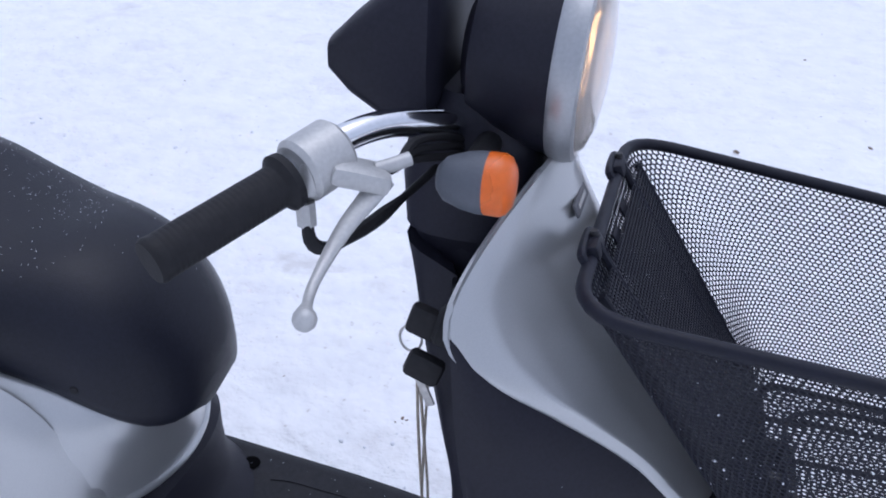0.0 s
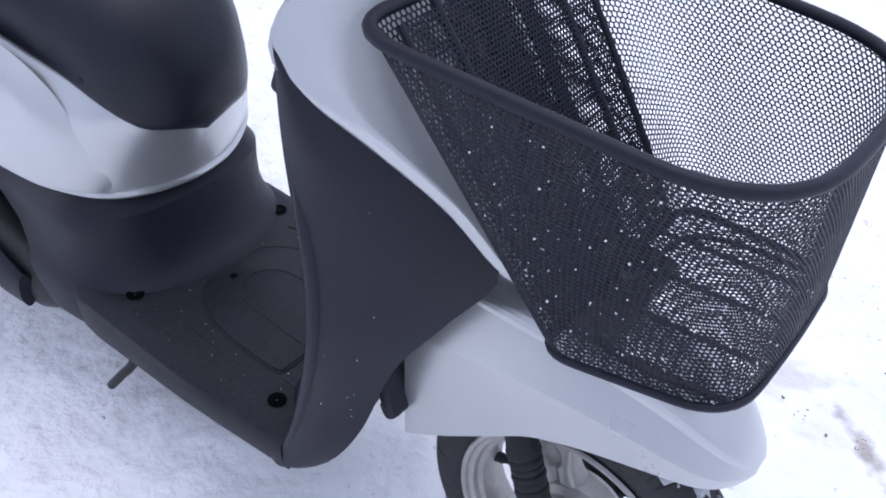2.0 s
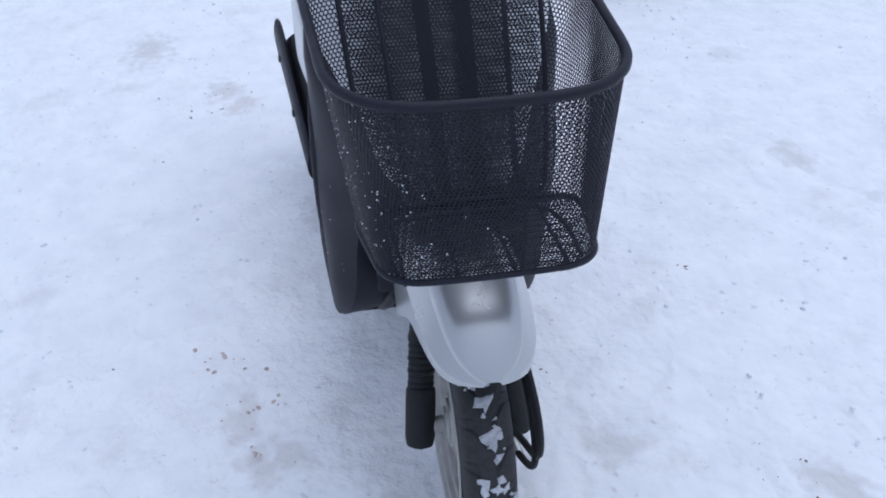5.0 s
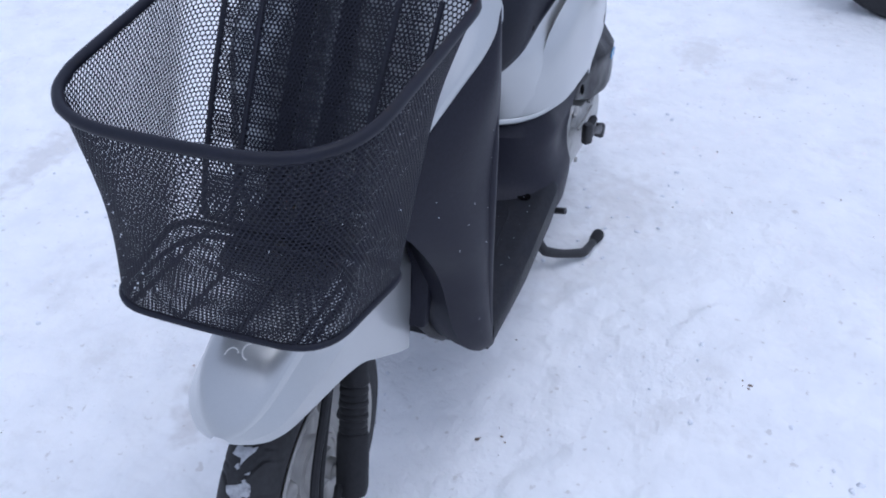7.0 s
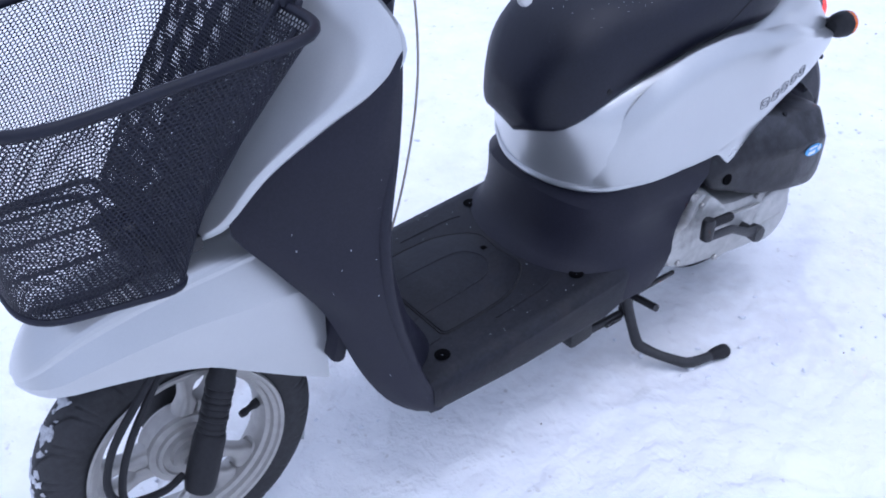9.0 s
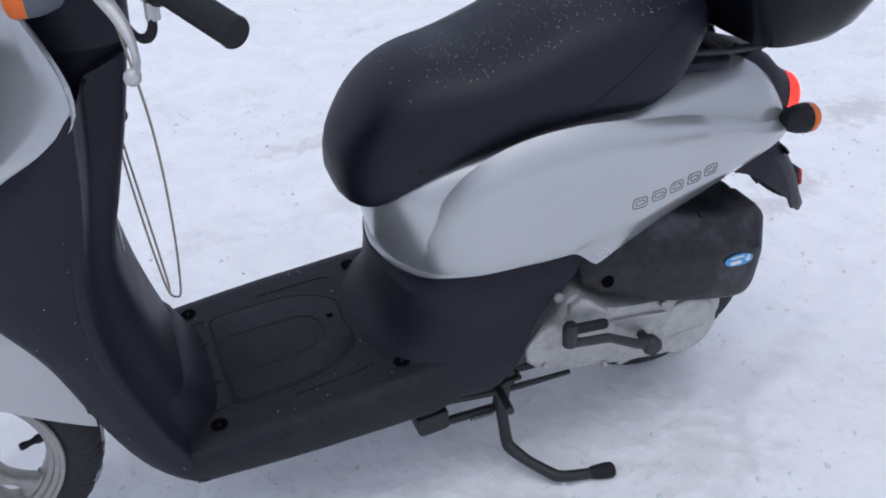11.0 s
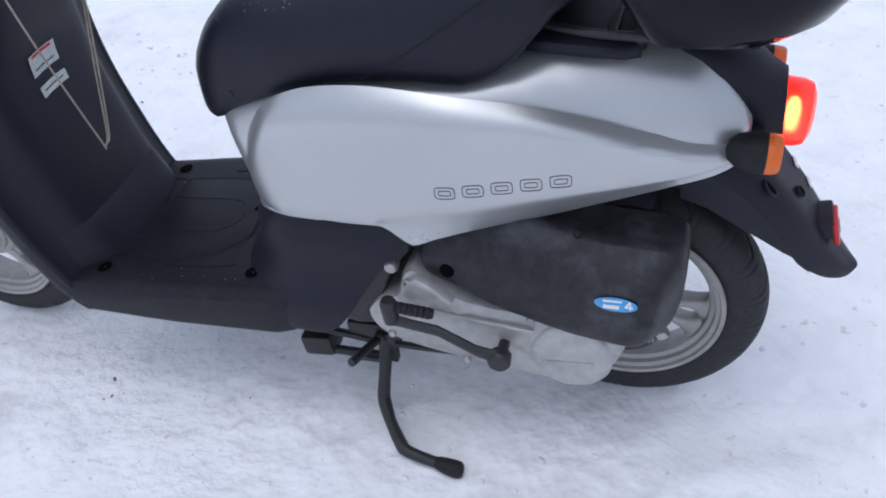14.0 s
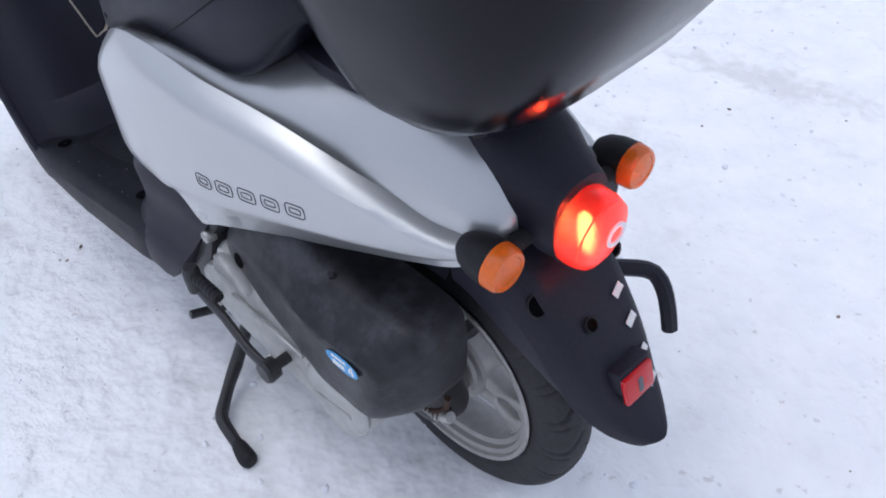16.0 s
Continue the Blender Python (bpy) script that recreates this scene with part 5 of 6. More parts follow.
def engine():
    ob = new("engine")
    ob.parent = scooter
    cover = [(0.345, 0.262), (0.333, 0.225), (0.30, 0.205), (0.264, 0.194), (0.17, 0.176), (0.073, 0.163), (0.03, 0.168), (0.002, 0.187), (-0.020, 0.225), (-0.024, 0.25), (-0.012, 0.276), (0.02, 0.288), (0.121, 0.293), (0.19, 0.303), (0.215, 0.318), (0.256, 0.350), (0.278, 0.342), (0.292, 0.302), (0.32, 0.292)]
    part("crankcase_cover", plate(cover, 0.05, 0.168, 0.014, 70, 0.006), engine_paint, ob, "pale cast crankcase cover with grime", 40)
    part("cast_boss", plate([(0.280, 0.308), (0.268, 0.338), (0.256, 0.345), (0.244, 0.340), (0.206, 0.306), (0.215, 0.300)], 0.160, 0.177, 0.006), engine_paint, ob)
    part("round_cover", turned([(0, 0), (0.058, 0), (0.0575, 0.003), (0.055, 0.006), (0.049, 0.008), (0, 0.0085)], (0.048, 0.168, 0.224), (0, 1, 0), 40), engine_paint, ob)
    part("cover_mark", block((0.066, 0.002, 0.008), Matrix.Translation((0.048, 0.1768, 0.215)) @ Matrix.Rotation(radians(4), 4, "Y"), 0.0008), engine_paint, ob)
    part("rib", block((0.15, 0.006, 0.006), Matrix.Translation((0.17, 0.176, 0.278)) @ Matrix.Rotation(radians(-6), 4, "Y"), 0.002), engine_paint, ob)
    part("drain_lug", block((0.045, 0.03, 0.03), Matrix.Translation((0.135, 0.13, 0.165)) @ Matrix.Rotation(radians(10), 4, "Y"), 0.006), engine_paint, ob)
    for x, z in ((0.31, 0.225), (0.20, 0.19), (0.0, 0.21), (0.27, 0.33), (0.10, 0.285)):
        part("cover_bolt", bolt(0.006, 0.006, (x, 0.167, z), (0, 1, 0)), steel, ob)
    part("gearcase", skin([[V(x, 0.055 * math.cos(q), z + h * math.sin(q)) for q in [2 * math.pi * j / 20 for j in range(20)]] for x, z, h in ((-0.03, 0.22, 0.05), (0.05, 0.225, 0.065), (0.15, 0.24, 0.08), (0.26, 0.25, 0.085), (0.33, 0.25, 0.07), (0.40, 0.24, 0.05))]), black_steel, ob, "dark engine block")
    box = [(0.259, 0.395), (0.25, 0.417), (0.193, 0.443), (0.131, 0.449), (0.06, 0.432), (0.008, 0.417), (-0.05, 0.411), (-0.088, 0.404), (-0.098, 0.38), (-0.097, 0.345), (-0.092, 0.305), (-0.080, 0.272), (-0.060, 0.262), (-0.02, 0.265), (0.03, 0.275), (0.114, 0.292), (0.17, 0.312), (0.214, 0.336), (0.25, 0.362)]
    shell = pillow(box, ((0.075, 0.0), (0.128, 0.0), (0.146, 0.003), (0.152, 0.0045), (0.181, 0.009), (0.188, 0.0125), (0.1905, 0.018), (0.1915, 0.040)), 72)
    for v in shell.verts:
        # the upper half slopes in to the outer face, and the face draws in towards the front
        out = min(1.0, max(0.0, (v.co.y - 0.150) / 0.036))
        v.co.z -= 0.052 * out * max(0.0, (v.co.z - 0.330) / 0.115)
        v.co.x -= -0.018 * out * max(0.0, (0.02 - v.co.x) / 0.11)
        if v.co.y > 0.1:
            v.co += V(0.2, 1, 0.3) * 0.0032 * noise.fractal(v.co * 16, 0.9, 2.0, 2)
            v.co.y -= (v.co.y - 0.1) * float(np.interp(v.co.x, [-0.09, -0.02, 0.05, 0.26], [0.06, 0.0, 0.0, 0.34]))
    part("air_cleaner_cover", shell, scuffed, ob, "scuffed black air cleaner cover", 40)
    # a flat disc in the colour of the shade inside the drain hole
    part("drain_hole", turned([(0, 0), (0.0105, 0), (0.0105, 0.001), (0, 0.001)], (0.209, 0.1690, 0.360), (0.09, 1, 0.15), 20), hole_shade, ob)
    part("cover_stud", bolt(0.005, 0.007, (0.035, 0.146, 0.420), (0, 0.6, 1)), boot_rubber, ob)
    # oval sticker
    shape = [(-0.027 * math.cos(q), 0.0115 * math.sin(q)) for q in [2 * math.pi * j / 24 for j in range(24)]]
    part("sticker", skin([[V(-0.018 - x, 0.1915, 0.352 + z - 0.06 * x) for x, z in shape], [V(-0.018 - x, 0.1925, 0.352 + z - 0.06 * x) for x, z in shape]]), sticker_blue, ob, "small blue and white oval sticker")
    part("sticker_bar", block((0.020, 0.0006, 0.006), Matrix.Translation((-0.012, 0.1928, 0.348)), 0), white_mark, ob)
    four = block((0.0022, 0.0006, 0.013), Matrix.Translation((-0.036, 0.1928, 0.352)), 0)
    block((0.010, 0.0006, 0.0022), Matrix.Translation((-0.0345, 0.1929, 0.3495)), 0, four)
    block((0.0022, 0.0006, 0.011), Matrix.Translation((-0.0328, 0.1930, 0.3542)) @ Matrix.Rotation(radians(-32), 4, "Y"), 0, four)
    part("sticker_numeral", four, white_mark, ob)
    part("sticker_bar", block((0.024, 0.0006, 0.003), Matrix.Translation((-0.014, 0.1928, 0.358)), 0), white_mark, ob)
    part("engine_hanger", plate([(0.398, 0.236), (0.368, 0.226), (0.338, 0.230), (0.326, 0.268), (0.303, 0.320), (0.286, 0.350), (0.262, 0.378), (0.262, 0.405), (0.300, 0.395), (0.360, 0.310), (0.395, 0.262)], 0.08, 0.160, 0.008), black_steel, ob, "black engine hanger behind the lower cover")
    part("hanger_bolt", bolt(0.010, 0.014, (0.292, 0.155, 0.352), (0, 1, 0)), steel, ob)
    part("hanger_clip", block((0.022, 0.006, 0.012), Matrix.Translation((0.310, 0.162, 0.358)) @ Matrix.Rotation(radians(20), 4, "Y"), 0.002), steel, ob)
    # kick starter
    kick = new("kick_starter")
    kick.parent = scooter
    part("kick_shaft", turned([(0, 0), (0.008, 0), (0.008, 0.03), (0.015, 0.03), (0.017, 0.045), (0.014, 0.050), (0, 0.051)], (0.139, 0.165, 0.238), (0, 1, 0), 20), black_steel, kick)
    rings = []
    for x, z, y, h in ((0.132, 0.240, 0.206, 0.013), (0.17, 0.253, 0.208, 0.010), (0.222, 0.281, 0.206, 0.009), (0.262, 0.284, 0.203, 0.0085), (0.288, 0.287, 0.201, 0.010)):
        rings.append([V(x, y + 0.006 * math.cos(q), z + h * math.sin(q)) for q in [2 * math.pi * (j + 0.5) / 10 for j in range(10)]])
    part("kick_arm", skin(rings), black_steel, kick, "black kick starter arm", 50)
    part("pedal_pivot", turned([(0, 0), (0.011, 0), (0.012, 0.02), (0.012, 0.034), (0.009, 0.040), (0, 0.040)], (0.289, 0.202, 0.286), (0, 0, 1), 16), black_steel, kick)
    prof = [(0, 0), (0.008, 0)]
    for i in range(7):
        prof += [(0.0085, 0.008 * i + 0.001), (0.0085, 0.008 * i + 0.006), (0.0072, 0.008 * i + 0.007)]
    part("kick_pedal", turned(prof + [(0.007, 0.058), (0, 0.058)], (0.284, 0.202, 0.314), (-1, 0, -0.1), 14), boot_rubber, kick)
    # final gear housing, brake lever and cable at the rear hub
    part("gear_housing", turned([(0, 0.050), (0.052, 0.050), (0.056, 0.058), (0.054, 0.082), (0.046, 0.090), (0.020, 0.094), (0, 0.094)], (-0.012, 0, 0.210), (0, 1, 0), 36), black_steel, ob, "grimy black gear housing at the rear hub", 40)
    part("wheel_nut", bolt(0.013, 0.016, (-0.012, 0.093, 0.208), (0, 1, 0)), rusty, ob)
    part("hub_brake_arm", tube([(-0.02, 0.098, 0.235), (-0.045, 0.100, 0.240), (-0.068, 0.098, 0.265)], 0.008, 8, n=10), rusty, ob)
    part("brake_spring", tube([(-0.055 + 0.05 * i / 40 + 0.0, 0.092 + 0.006 * math.cos(i * 1.2), 0.195 + 0.006 * math.sin(i * 1.2)) for i in range(41)], 0.0013, 5), steel, ob)
    part("cable_end", tube([(0.02, 0.09, 0.19), (-0.03, 0.092, 0.195), (-0.06, 0.09, 0.215), (-0.07, 0.09, 0.245)], 0.0045, 8, n=16), rusty, ob)
    part("adjuster_nut", bolt(0.009, 0.014, (-0.062, 0.092, 0.205), (-0.7, 0, 0.5)), steel, ob)
    part("engine_link", tube([(0.30, 0.10, 0.36), (0.315, 0.12, 0.355), (0.325, 0.12, 0.34)], 0.009, 8, n=8), steel, ob)
    part("control_cable", tube([(0.33, 0.13, 0.335), (0.305, 0.14, 0.35), (0.285, 0.142, 0.352)], 0.006, 8, n=10), boot_rubber, ob)
    return ob


def muffler():
    ob = new("muffler")
    ob.parent = scooter
    a, b = V(0.36, -0.130, 0.182), V(-0.05, -0.180, 0.365)
    d = b - a
    ln = d.length
    part("silencer", turned([(0, 0), (0.025, 0.0), (0.045, 0.03), (0.052, 0.06), (0.053, ln - 0.03), (0.047, ln - 0.006), (0.015, ln), (0.013, ln + 0.02), (0, ln + 0.02)], a, d, 28), black_steel, ob, "black steel silencer", 40)
    rings = []
    for u, w in ((0.08, 0.030), (0.2, 0.046), (0.6, 0.053), (0.97, 0.054), (1.03, 0.044)):
        p = a + d * u + V(0, -0.054, 0.016)
        rings.append([p + V(0, 0.012 * math.cos(q), w * math.sin(q)) for q in [2 * math.pi * (j + 0.5) / 14 for j in range(14)]])
    part("heat_guard", skin(rings), black_plastic, ob, "black silencer guard", 50)
    for u in (0.45, 0.85):
        part("guard_bolt", bolt(0.009, 0.004, a + d * u + V(0, -0.066, 0.016), (0, -1, 0)), boot_rubber, ob)
    part("exhaust_pipe", tube([(0.42, 0.02, 0.19), (0.43, -0.06, 0.165), (0.40, -0.11, 0.17), (0.335, -0.132, 0.196)], 0.014, 12, n=20), rusty, ob)
    return ob


def tail():
    ob = new("rear_fender")
    ob.parent = scooter
    line = smooth_line([(-0.10, 0, 0.520), (-0.155, 0, 0.490), (-0.195, 0, 0.455), (-0.242, 0, 0.392), (-0.276, 0, 0.336), (-0.299, 0, 0.303), (-0.312, 0, 0.289)], 961)
    line = [line[round(960 * (1 - (1 - i / 48) ** 1.9))] for i in range(49)]
    rows = []
    for i, p in enumerate(line):
        u = 1 - (1 - i / 48) ** 1.9
        w = float(np.interp(u, [0, 0.3, 0.6, 0.80, 1], [0.076, 0.074, 0.066, 0.056, 0.050])) * math.sqrt(max(0.0, 1 - max(0.0, (u - 0.70) / 0.30) ** 2.1)) + 0.002
        d = (line[min(i + 1, 48)] - line[max(i - 1, 0)]).normalized()
        nrm = V(d.z, 0, -d.x)
        if nrm.x > 0:
            nrm = -nrm
        row = []
        for k in range(13):
            q = -1 + k / 6
            y = w * math.copysign(1 - (1 - abs(q)) ** 1.25, q) if abs(q) > 0.5 else w * q * 1.16
            drop = (0.003 + 0.006 * min(1.0, max(0.0, (u - 0.5) / 0.3))) * abs(q) + 0.050 * max(0, abs(q) - 0.55) ** 1.6 * 2.2
            row.append(V(p.x, max(-w, min(w, y)), p.z) - nrm * drop * min(1.0, w / 0.06))
        rows.append(row)
    part("fender_shell", sheet(rows, 0.0035, inward=lambda p: (1, 0, -0.6)), black_plastic, ob, "black plastic rear mudguard", 40)
    # side skirts that close the space over the wheel
    hem = [(-0.262, 0.316), (-0.234, 0.334), (-0.20, 0.362), (-0.17, 0.385), (-0.135, 0.410), (-0.109, 0.426), (-0.08, 0.436)]
    for k, side in ((12, 1), (0, -1)):
        skirt = []
        for row in rows[:30]:
            a = row[k] + V(0.0005, 0, 0)
            if a.x < -0.258:
                break
            z = min(a.z - 0.004, table(a.x, hem))
            skirt.append([a, V(a.x + 0.001, a.y - side * 0.0005, a.z * 0.6 + z * 0.4), V(a.x + 0.002, a.y - side * 0.004, z)])
        part("side_skirt", sheet(skirt, 0.003, inward=lambda p: (0, -p.y, 0)), black_plastic, ob, sharp=40)
    n0 = V(-0.78, 0, 0.62)
    part("reflector_base", block((0.046, 0.050, 0.030), Matrix.Translation((-0.2505, 0.002, 0.359)) @ Matrix.Rotation(radians(12), 4, "Y"), 0.004), black_plastic, ob)
    part("red_reflector", block((0.008, 0.046, 0.034), Matrix.Translation((-0.276, 0.004, 0.356)) @ Matrix.Rotation(radians(12), 4, "Y"), 0.003), red_lens, ob, "red rear reflector")
    part("reflector_mark", block((0.0012, 0.007, 0.018), Matrix.Translation((-0.2804, 0.004, 0.356)) @ Matrix.Rotation(radians(12), 4, "Y"), 0.0003), grey_plastic, ob)
    for x, y, z, r in ((-0.187, 0.060, 0.450, 0.0115), (-0.225, 0.020, 0.418, 0.0075), (-0.187, -0.060, 0.450, 0.0115)):
        # solid discs whose colour gives the shade inside the bolt holes
        part("bolt_hole", turned([(0, 0), (r, 0), (r, 0.0018), (r * 0.9, 0.0024), (0, 0.0024)], (x, y, z), n0, 16), hole_shade, ob)
        part("hole_rim", ring_body([(r * 0.95, 0), (r * 1.15, 0.0), (r * 1.12, 0.0030), (r * 0.95, 0.0030)], (x, y, z), n0, 16), boot_rubber, ob)
    # white hand-painted strokes on the far edge, kept as plain bars
    for i in (14, 18, 23, 28):
        a, b, c = rows[i][4], rows[i][3], rows[i + 1][4]
        side_n = (b - a).cross(c - a).normalized()
        if side_n.x > 0:
            side_n = -side_n
        mid = a.lerp(b, 0.4)
        m = Matrix.Translation(mid + side_n * 0.0018) @ side_n.to_track_quat("Z", "Y").to_matrix().to_4x4()
        part("paint_bar", block((0.017, 0.009, 0.0012), m @ Matrix.Rotation(0.4, 4, "Z"), 0.0004), white_mark, ob)
    # tail lamp
    lamp = new("tail_lamp")
    lamp.parent = scooter
    axis = V(-1, 0, -0.12).normalized()
    o = V(-0.190, 0, 0.525)
    part("lamp_base", turned([(0, -0.03), (0.038, -0.03), (0.041, 0.0), (0, 0.0)], o, axis, 32), black_plastic, lamp)
    part("red_lens", turned([(0.0405, 0.0), (0.042, 0.003), (0.0415, 0.022), (0.038, 0.032), (0.028, 0.037), (0.0005, 0.039), (0.0005, 0.036), (0.027, 0.034), (0.036, 0.029), (0.0395, 0.020), (0.0395, 0.0)], o, axis, 40), lit_red, lamp, "lit red tail lamp lens")
    part("glowing_bulb", turned([(0.0005, -0.027), (0.004, -0.025), (0.0065, -0.012), (0.0075, 0.004), (0.006, 0.018), (0.0005, 0.026)], o + axis * 0.017 + V(0, 0.008, 0.002), (0, 0.10, 1), 16), bulb_glow, lamp, "bright glowing bulb")
    part("lens_mark", ring_body([(0.0095, 0.0375), (0.0145, 0.037), (0.0145, 0.0398), (0.0095, 0.0398)], o + V(0, -0.011, 0), axis, 24), specks, lamp, "pale ring moulded on the lens")
    for s in (1, -1):
        part("signal_stalk", bar((-0.165, s * 0.035, 0.523), (-0.168, s * 0.085, 0.527), 0.0095, 12), boot_rubber, lamp)
        part("rear_signal", turned([(0, -0.003), (0.012, 0.0), (0.019, 0.009), (0.0235, 0.024), (0.0250, 0.042), (0, 0.042)], (-0.135, s * 0.102, 0.533), (-1, 0, -0.08), 26), boot_rubber, lamp, "black turn signal with an orange lens")
        part("orange_lens", turned([(0, 0), (0.0246, 0), (0.0246, 0.004), (0.0238, 0.012), (0.021, 0.016), (0.017, 0.0165), (0.016, 0.0155), (0.010, 0.0165), (0, 0.0168)], (-0.177, s * 0.102, 0.5297), (-1, 0, -0.08), 26), amber, lamp)
    # inner mudguard over the wheel and licence hook
    rows = []
    for i in range(16):
        a = radians(20 + 82 * i / 15)
        r = 0.228
        rows.append([V(-0.0 + r * math.cos(a), y, 0.205 + r * math.sin(a) - 0.03 * (abs(y) / 0.055) ** 3) for y in (-0.055, -0.04, -0.02, 0, 0.02, 0.04, 0.055)])
    part("inner_fender", sheet(rows, 0.003, inward=lambda p: (-p.x, 0, -1)), black_plastic, ob)
    part("stay_hook", tube([(-0.10, -0.085, 0.36), (-0.145, -0.125, 0.352), (-0.178, -0.155, 0.345), (-0.196, -0.158, 0.328), (-0.208, -0.155, 0.30), (-0.215, -0.152, 0.272)], 0.0105, 8, n=18), black_plastic, ob, "black plastic hook")
    return ob


def stands():
    ob = new("side_stand")
    ob.parent = scooter
    part("stand_bracket", block((0.09, 0.05, 0.035), Matrix.Translation((0.375, 0.085, 0.155)), 0.006), black_steel, ob)
    part("stand_leg", tube([(0.360, 0.098, 0.150), (0.360, 0.115, 0.112), (0.362, 0.138, 0.070), (0.362, 0.149, 0.053), (0.358, 0.158, 0.046), (0.340, 0.186, 0.036), (0.312, 0.220, 0.027), (0.302, 0.227, 0.025), (0.280, 0.232, 0.022), (0.235, 0.239, 0.019)], 0.0103, 12, n=60, taper=[1.15, 1.0, 0.95, 1.05, 0.9, 1.0, 0.9, 0.85]), black_steel, ob, "bent black steel stand leg")
    part("stand_foot", tube([(0.252, 0.2365, 0.0205), (0.246, 0.237, 0.020), (0.234, 0.239, 0.019), (0.222, 0.241, 0.0185), (0.213, 0.242, 0.018), (0.209, 0.2425, 0.018), (0.207, 0.2425, 0.018)], 0.0138, 14, taper=[0.62, 0.8, 0.92, 1.0, 0.97, 0.8, 0.4]), boot_rubber, ob)
    part("stand_stop", block((0.056, 0.045, 0.042), Matrix.Translation((0.480, 0.095, 0.111)) @ Matrix.Rotation(radians(5), 4, "Y"), 0.008), black_steel, ob)
    part("stand_link", bar((0.49, 0.105, 0.100), (0.37, 0.105, 0.098), 0.008, 10), black_steel, ob)
    part("stand_rod", tube([(0.53, 0.108, 0.155), (0.45, 0.108, 0.147), (0.365, 0.107, 0.135), (0.30, 0.106, 0.131), (0.225, 0.104, 0.128)], 0.0065, 8, n=16, taper=[1.1, 1.0, 0.7]), black_steel, ob)
    part("pivot_plate", block((0.027, 0.014, 0.064), Matrix.Translation((0.354, 0.105, 0.126)) @ Matrix.Rotation(radians(-4), 4, "Y"), 0.003), black_steel, ob)
    part("stand_tab", block((0.048, 0.022, 0.007), Matrix.Translation((0.346, 0.106, 0.157)) @ Matrix.Rotation(radians(3), 4, "Y"), 0.002), black_steel, ob)
    part("return_spring", tube([(0.372 + 0.045 * i / 60, 0.112 + 0.005 * math.cos(i * 0.9), 0.097 + 0.005 * math.sin(i * 0.9)) for i in range(61)], 0.0014, 5), black_steel, ob)
    part("pivot_bolt", bolt(0.011, 0.012, (0.362, 0.108, 0.152), (0, 1, 0)), black_steel, ob)
    main = new("centre_stand")
    main.parent = scooter
    for s in (1, -1):
        part("stand_arm", tube([(0.36, s * 0.07, 0.145), (0.30, s * 0.080, 0.150), (0.26, s * 0.085, 0.158), (0.23, s * 0.088, 0.165)], 0.011, 10, n=16), black_steel, main)
    part("stand_rod", bar((0.36, -0.09, 0.145), (0.36, 0.09, 0.145), 0.011, 10), black_steel, main)
    part("stand_lever", tube([(0.44, -0.09, 0.15), (0.474, -0.126, 0.112), (0.464, -0.145, 0.090), (0.448, -0.158, 0.066)], 0.0075, 8, n=12), black_steel, main)
    part("stand_lever_tip", bar((0.362, 0.10, 0.146), (0.379, 0.190, 0.170), 0.007, 8), black_steel, main)
    frame_ob = new("under_frame")
    frame_ob.parent = scooter
    for s in (1, -1):
        part("frame_tube", tube([(0.93, s * 0.05, 0.33), (0.86, s * 0.09, 0.205), (0.70, s * 0.11, 0.190), (0.45, s * 0.10, 0.185), (0.34, s * 0.085, 0.23)], 0.013, 10, n=24), black_steel, frame_ob)
    part("cross_plate", block((0.12, 0.16, 0.03), Matrix.Translation((0.43, 0, 0.17)), 0.006), black_steel, frame_ob)
    return ob


wheel("front_wheel", 1.18, scooter, 3, 335, 273, 340)
wheel("rear_wheel", -0.004, scooter, 3, 250, 60, 14)
rear_body()
seat()
floor_board()
leg_shield()
front_cover()
front_fender()
front_end()
handlebar()
engine()
muffler()
tail()
stands()


# ---------------------------------------------------------------- front basket
def rounded_loop(x0, x1, y0, y1, z0, z1, r_back, r_front, bow=0.0, shift=0.0, per=8, side=12):
    """A rounded trapezoid: half-width y0 at the back x0 and y1 at the front x1, going from height z0 to z1, its front bowed out."""
    corners = [(x1, y1, r_front), (x0, y0, r_back), (x0, -y0, r_back), (x1, -y1, r_front)]
    pts = []
    for i in range(4):
        c, before, after = Vector(corners[i][:2]), Vector(corners[i - 1][:2]), Vector(corners[(i + 1) % 4][:2])
        a, b = c + (before - c).normalized() * corners[i][2], c + (after - c).normalized() * corners[i][2]
        for k in range(per + 1):
            u = k / per
            pts.append(a * (1 - u) ** 2 + c * 2 * u * (1 - u) + b * u * u)
        b2 = after + (c - after).normalized() * corners[(i + 1) % 4][2]
        for k in range(1, side):
            pts.append(b.lerp(b2, k / side))
    out = []
    for p in pts:
        f = (p.x - x0) / (x1 - x0)
        out.append(V(p.x + bow * f ** 4 * (1 - (p.y / y1) ** 2), p.y + shift, z0 + (z1 - z0) * f))
    return out


def even(loop, n):
    p = loop + [loop[0]]
    run = np.concatenate([[0], np.cumsum([(b - a).length for a, b in zip(p, p[1:])])])
    want = np.linspace(0, run[-1], n, endpoint=False)
    return np.stack([np.interp(want, run, [q[k] for q in p]) for k in range(3)], 1), run[-1]


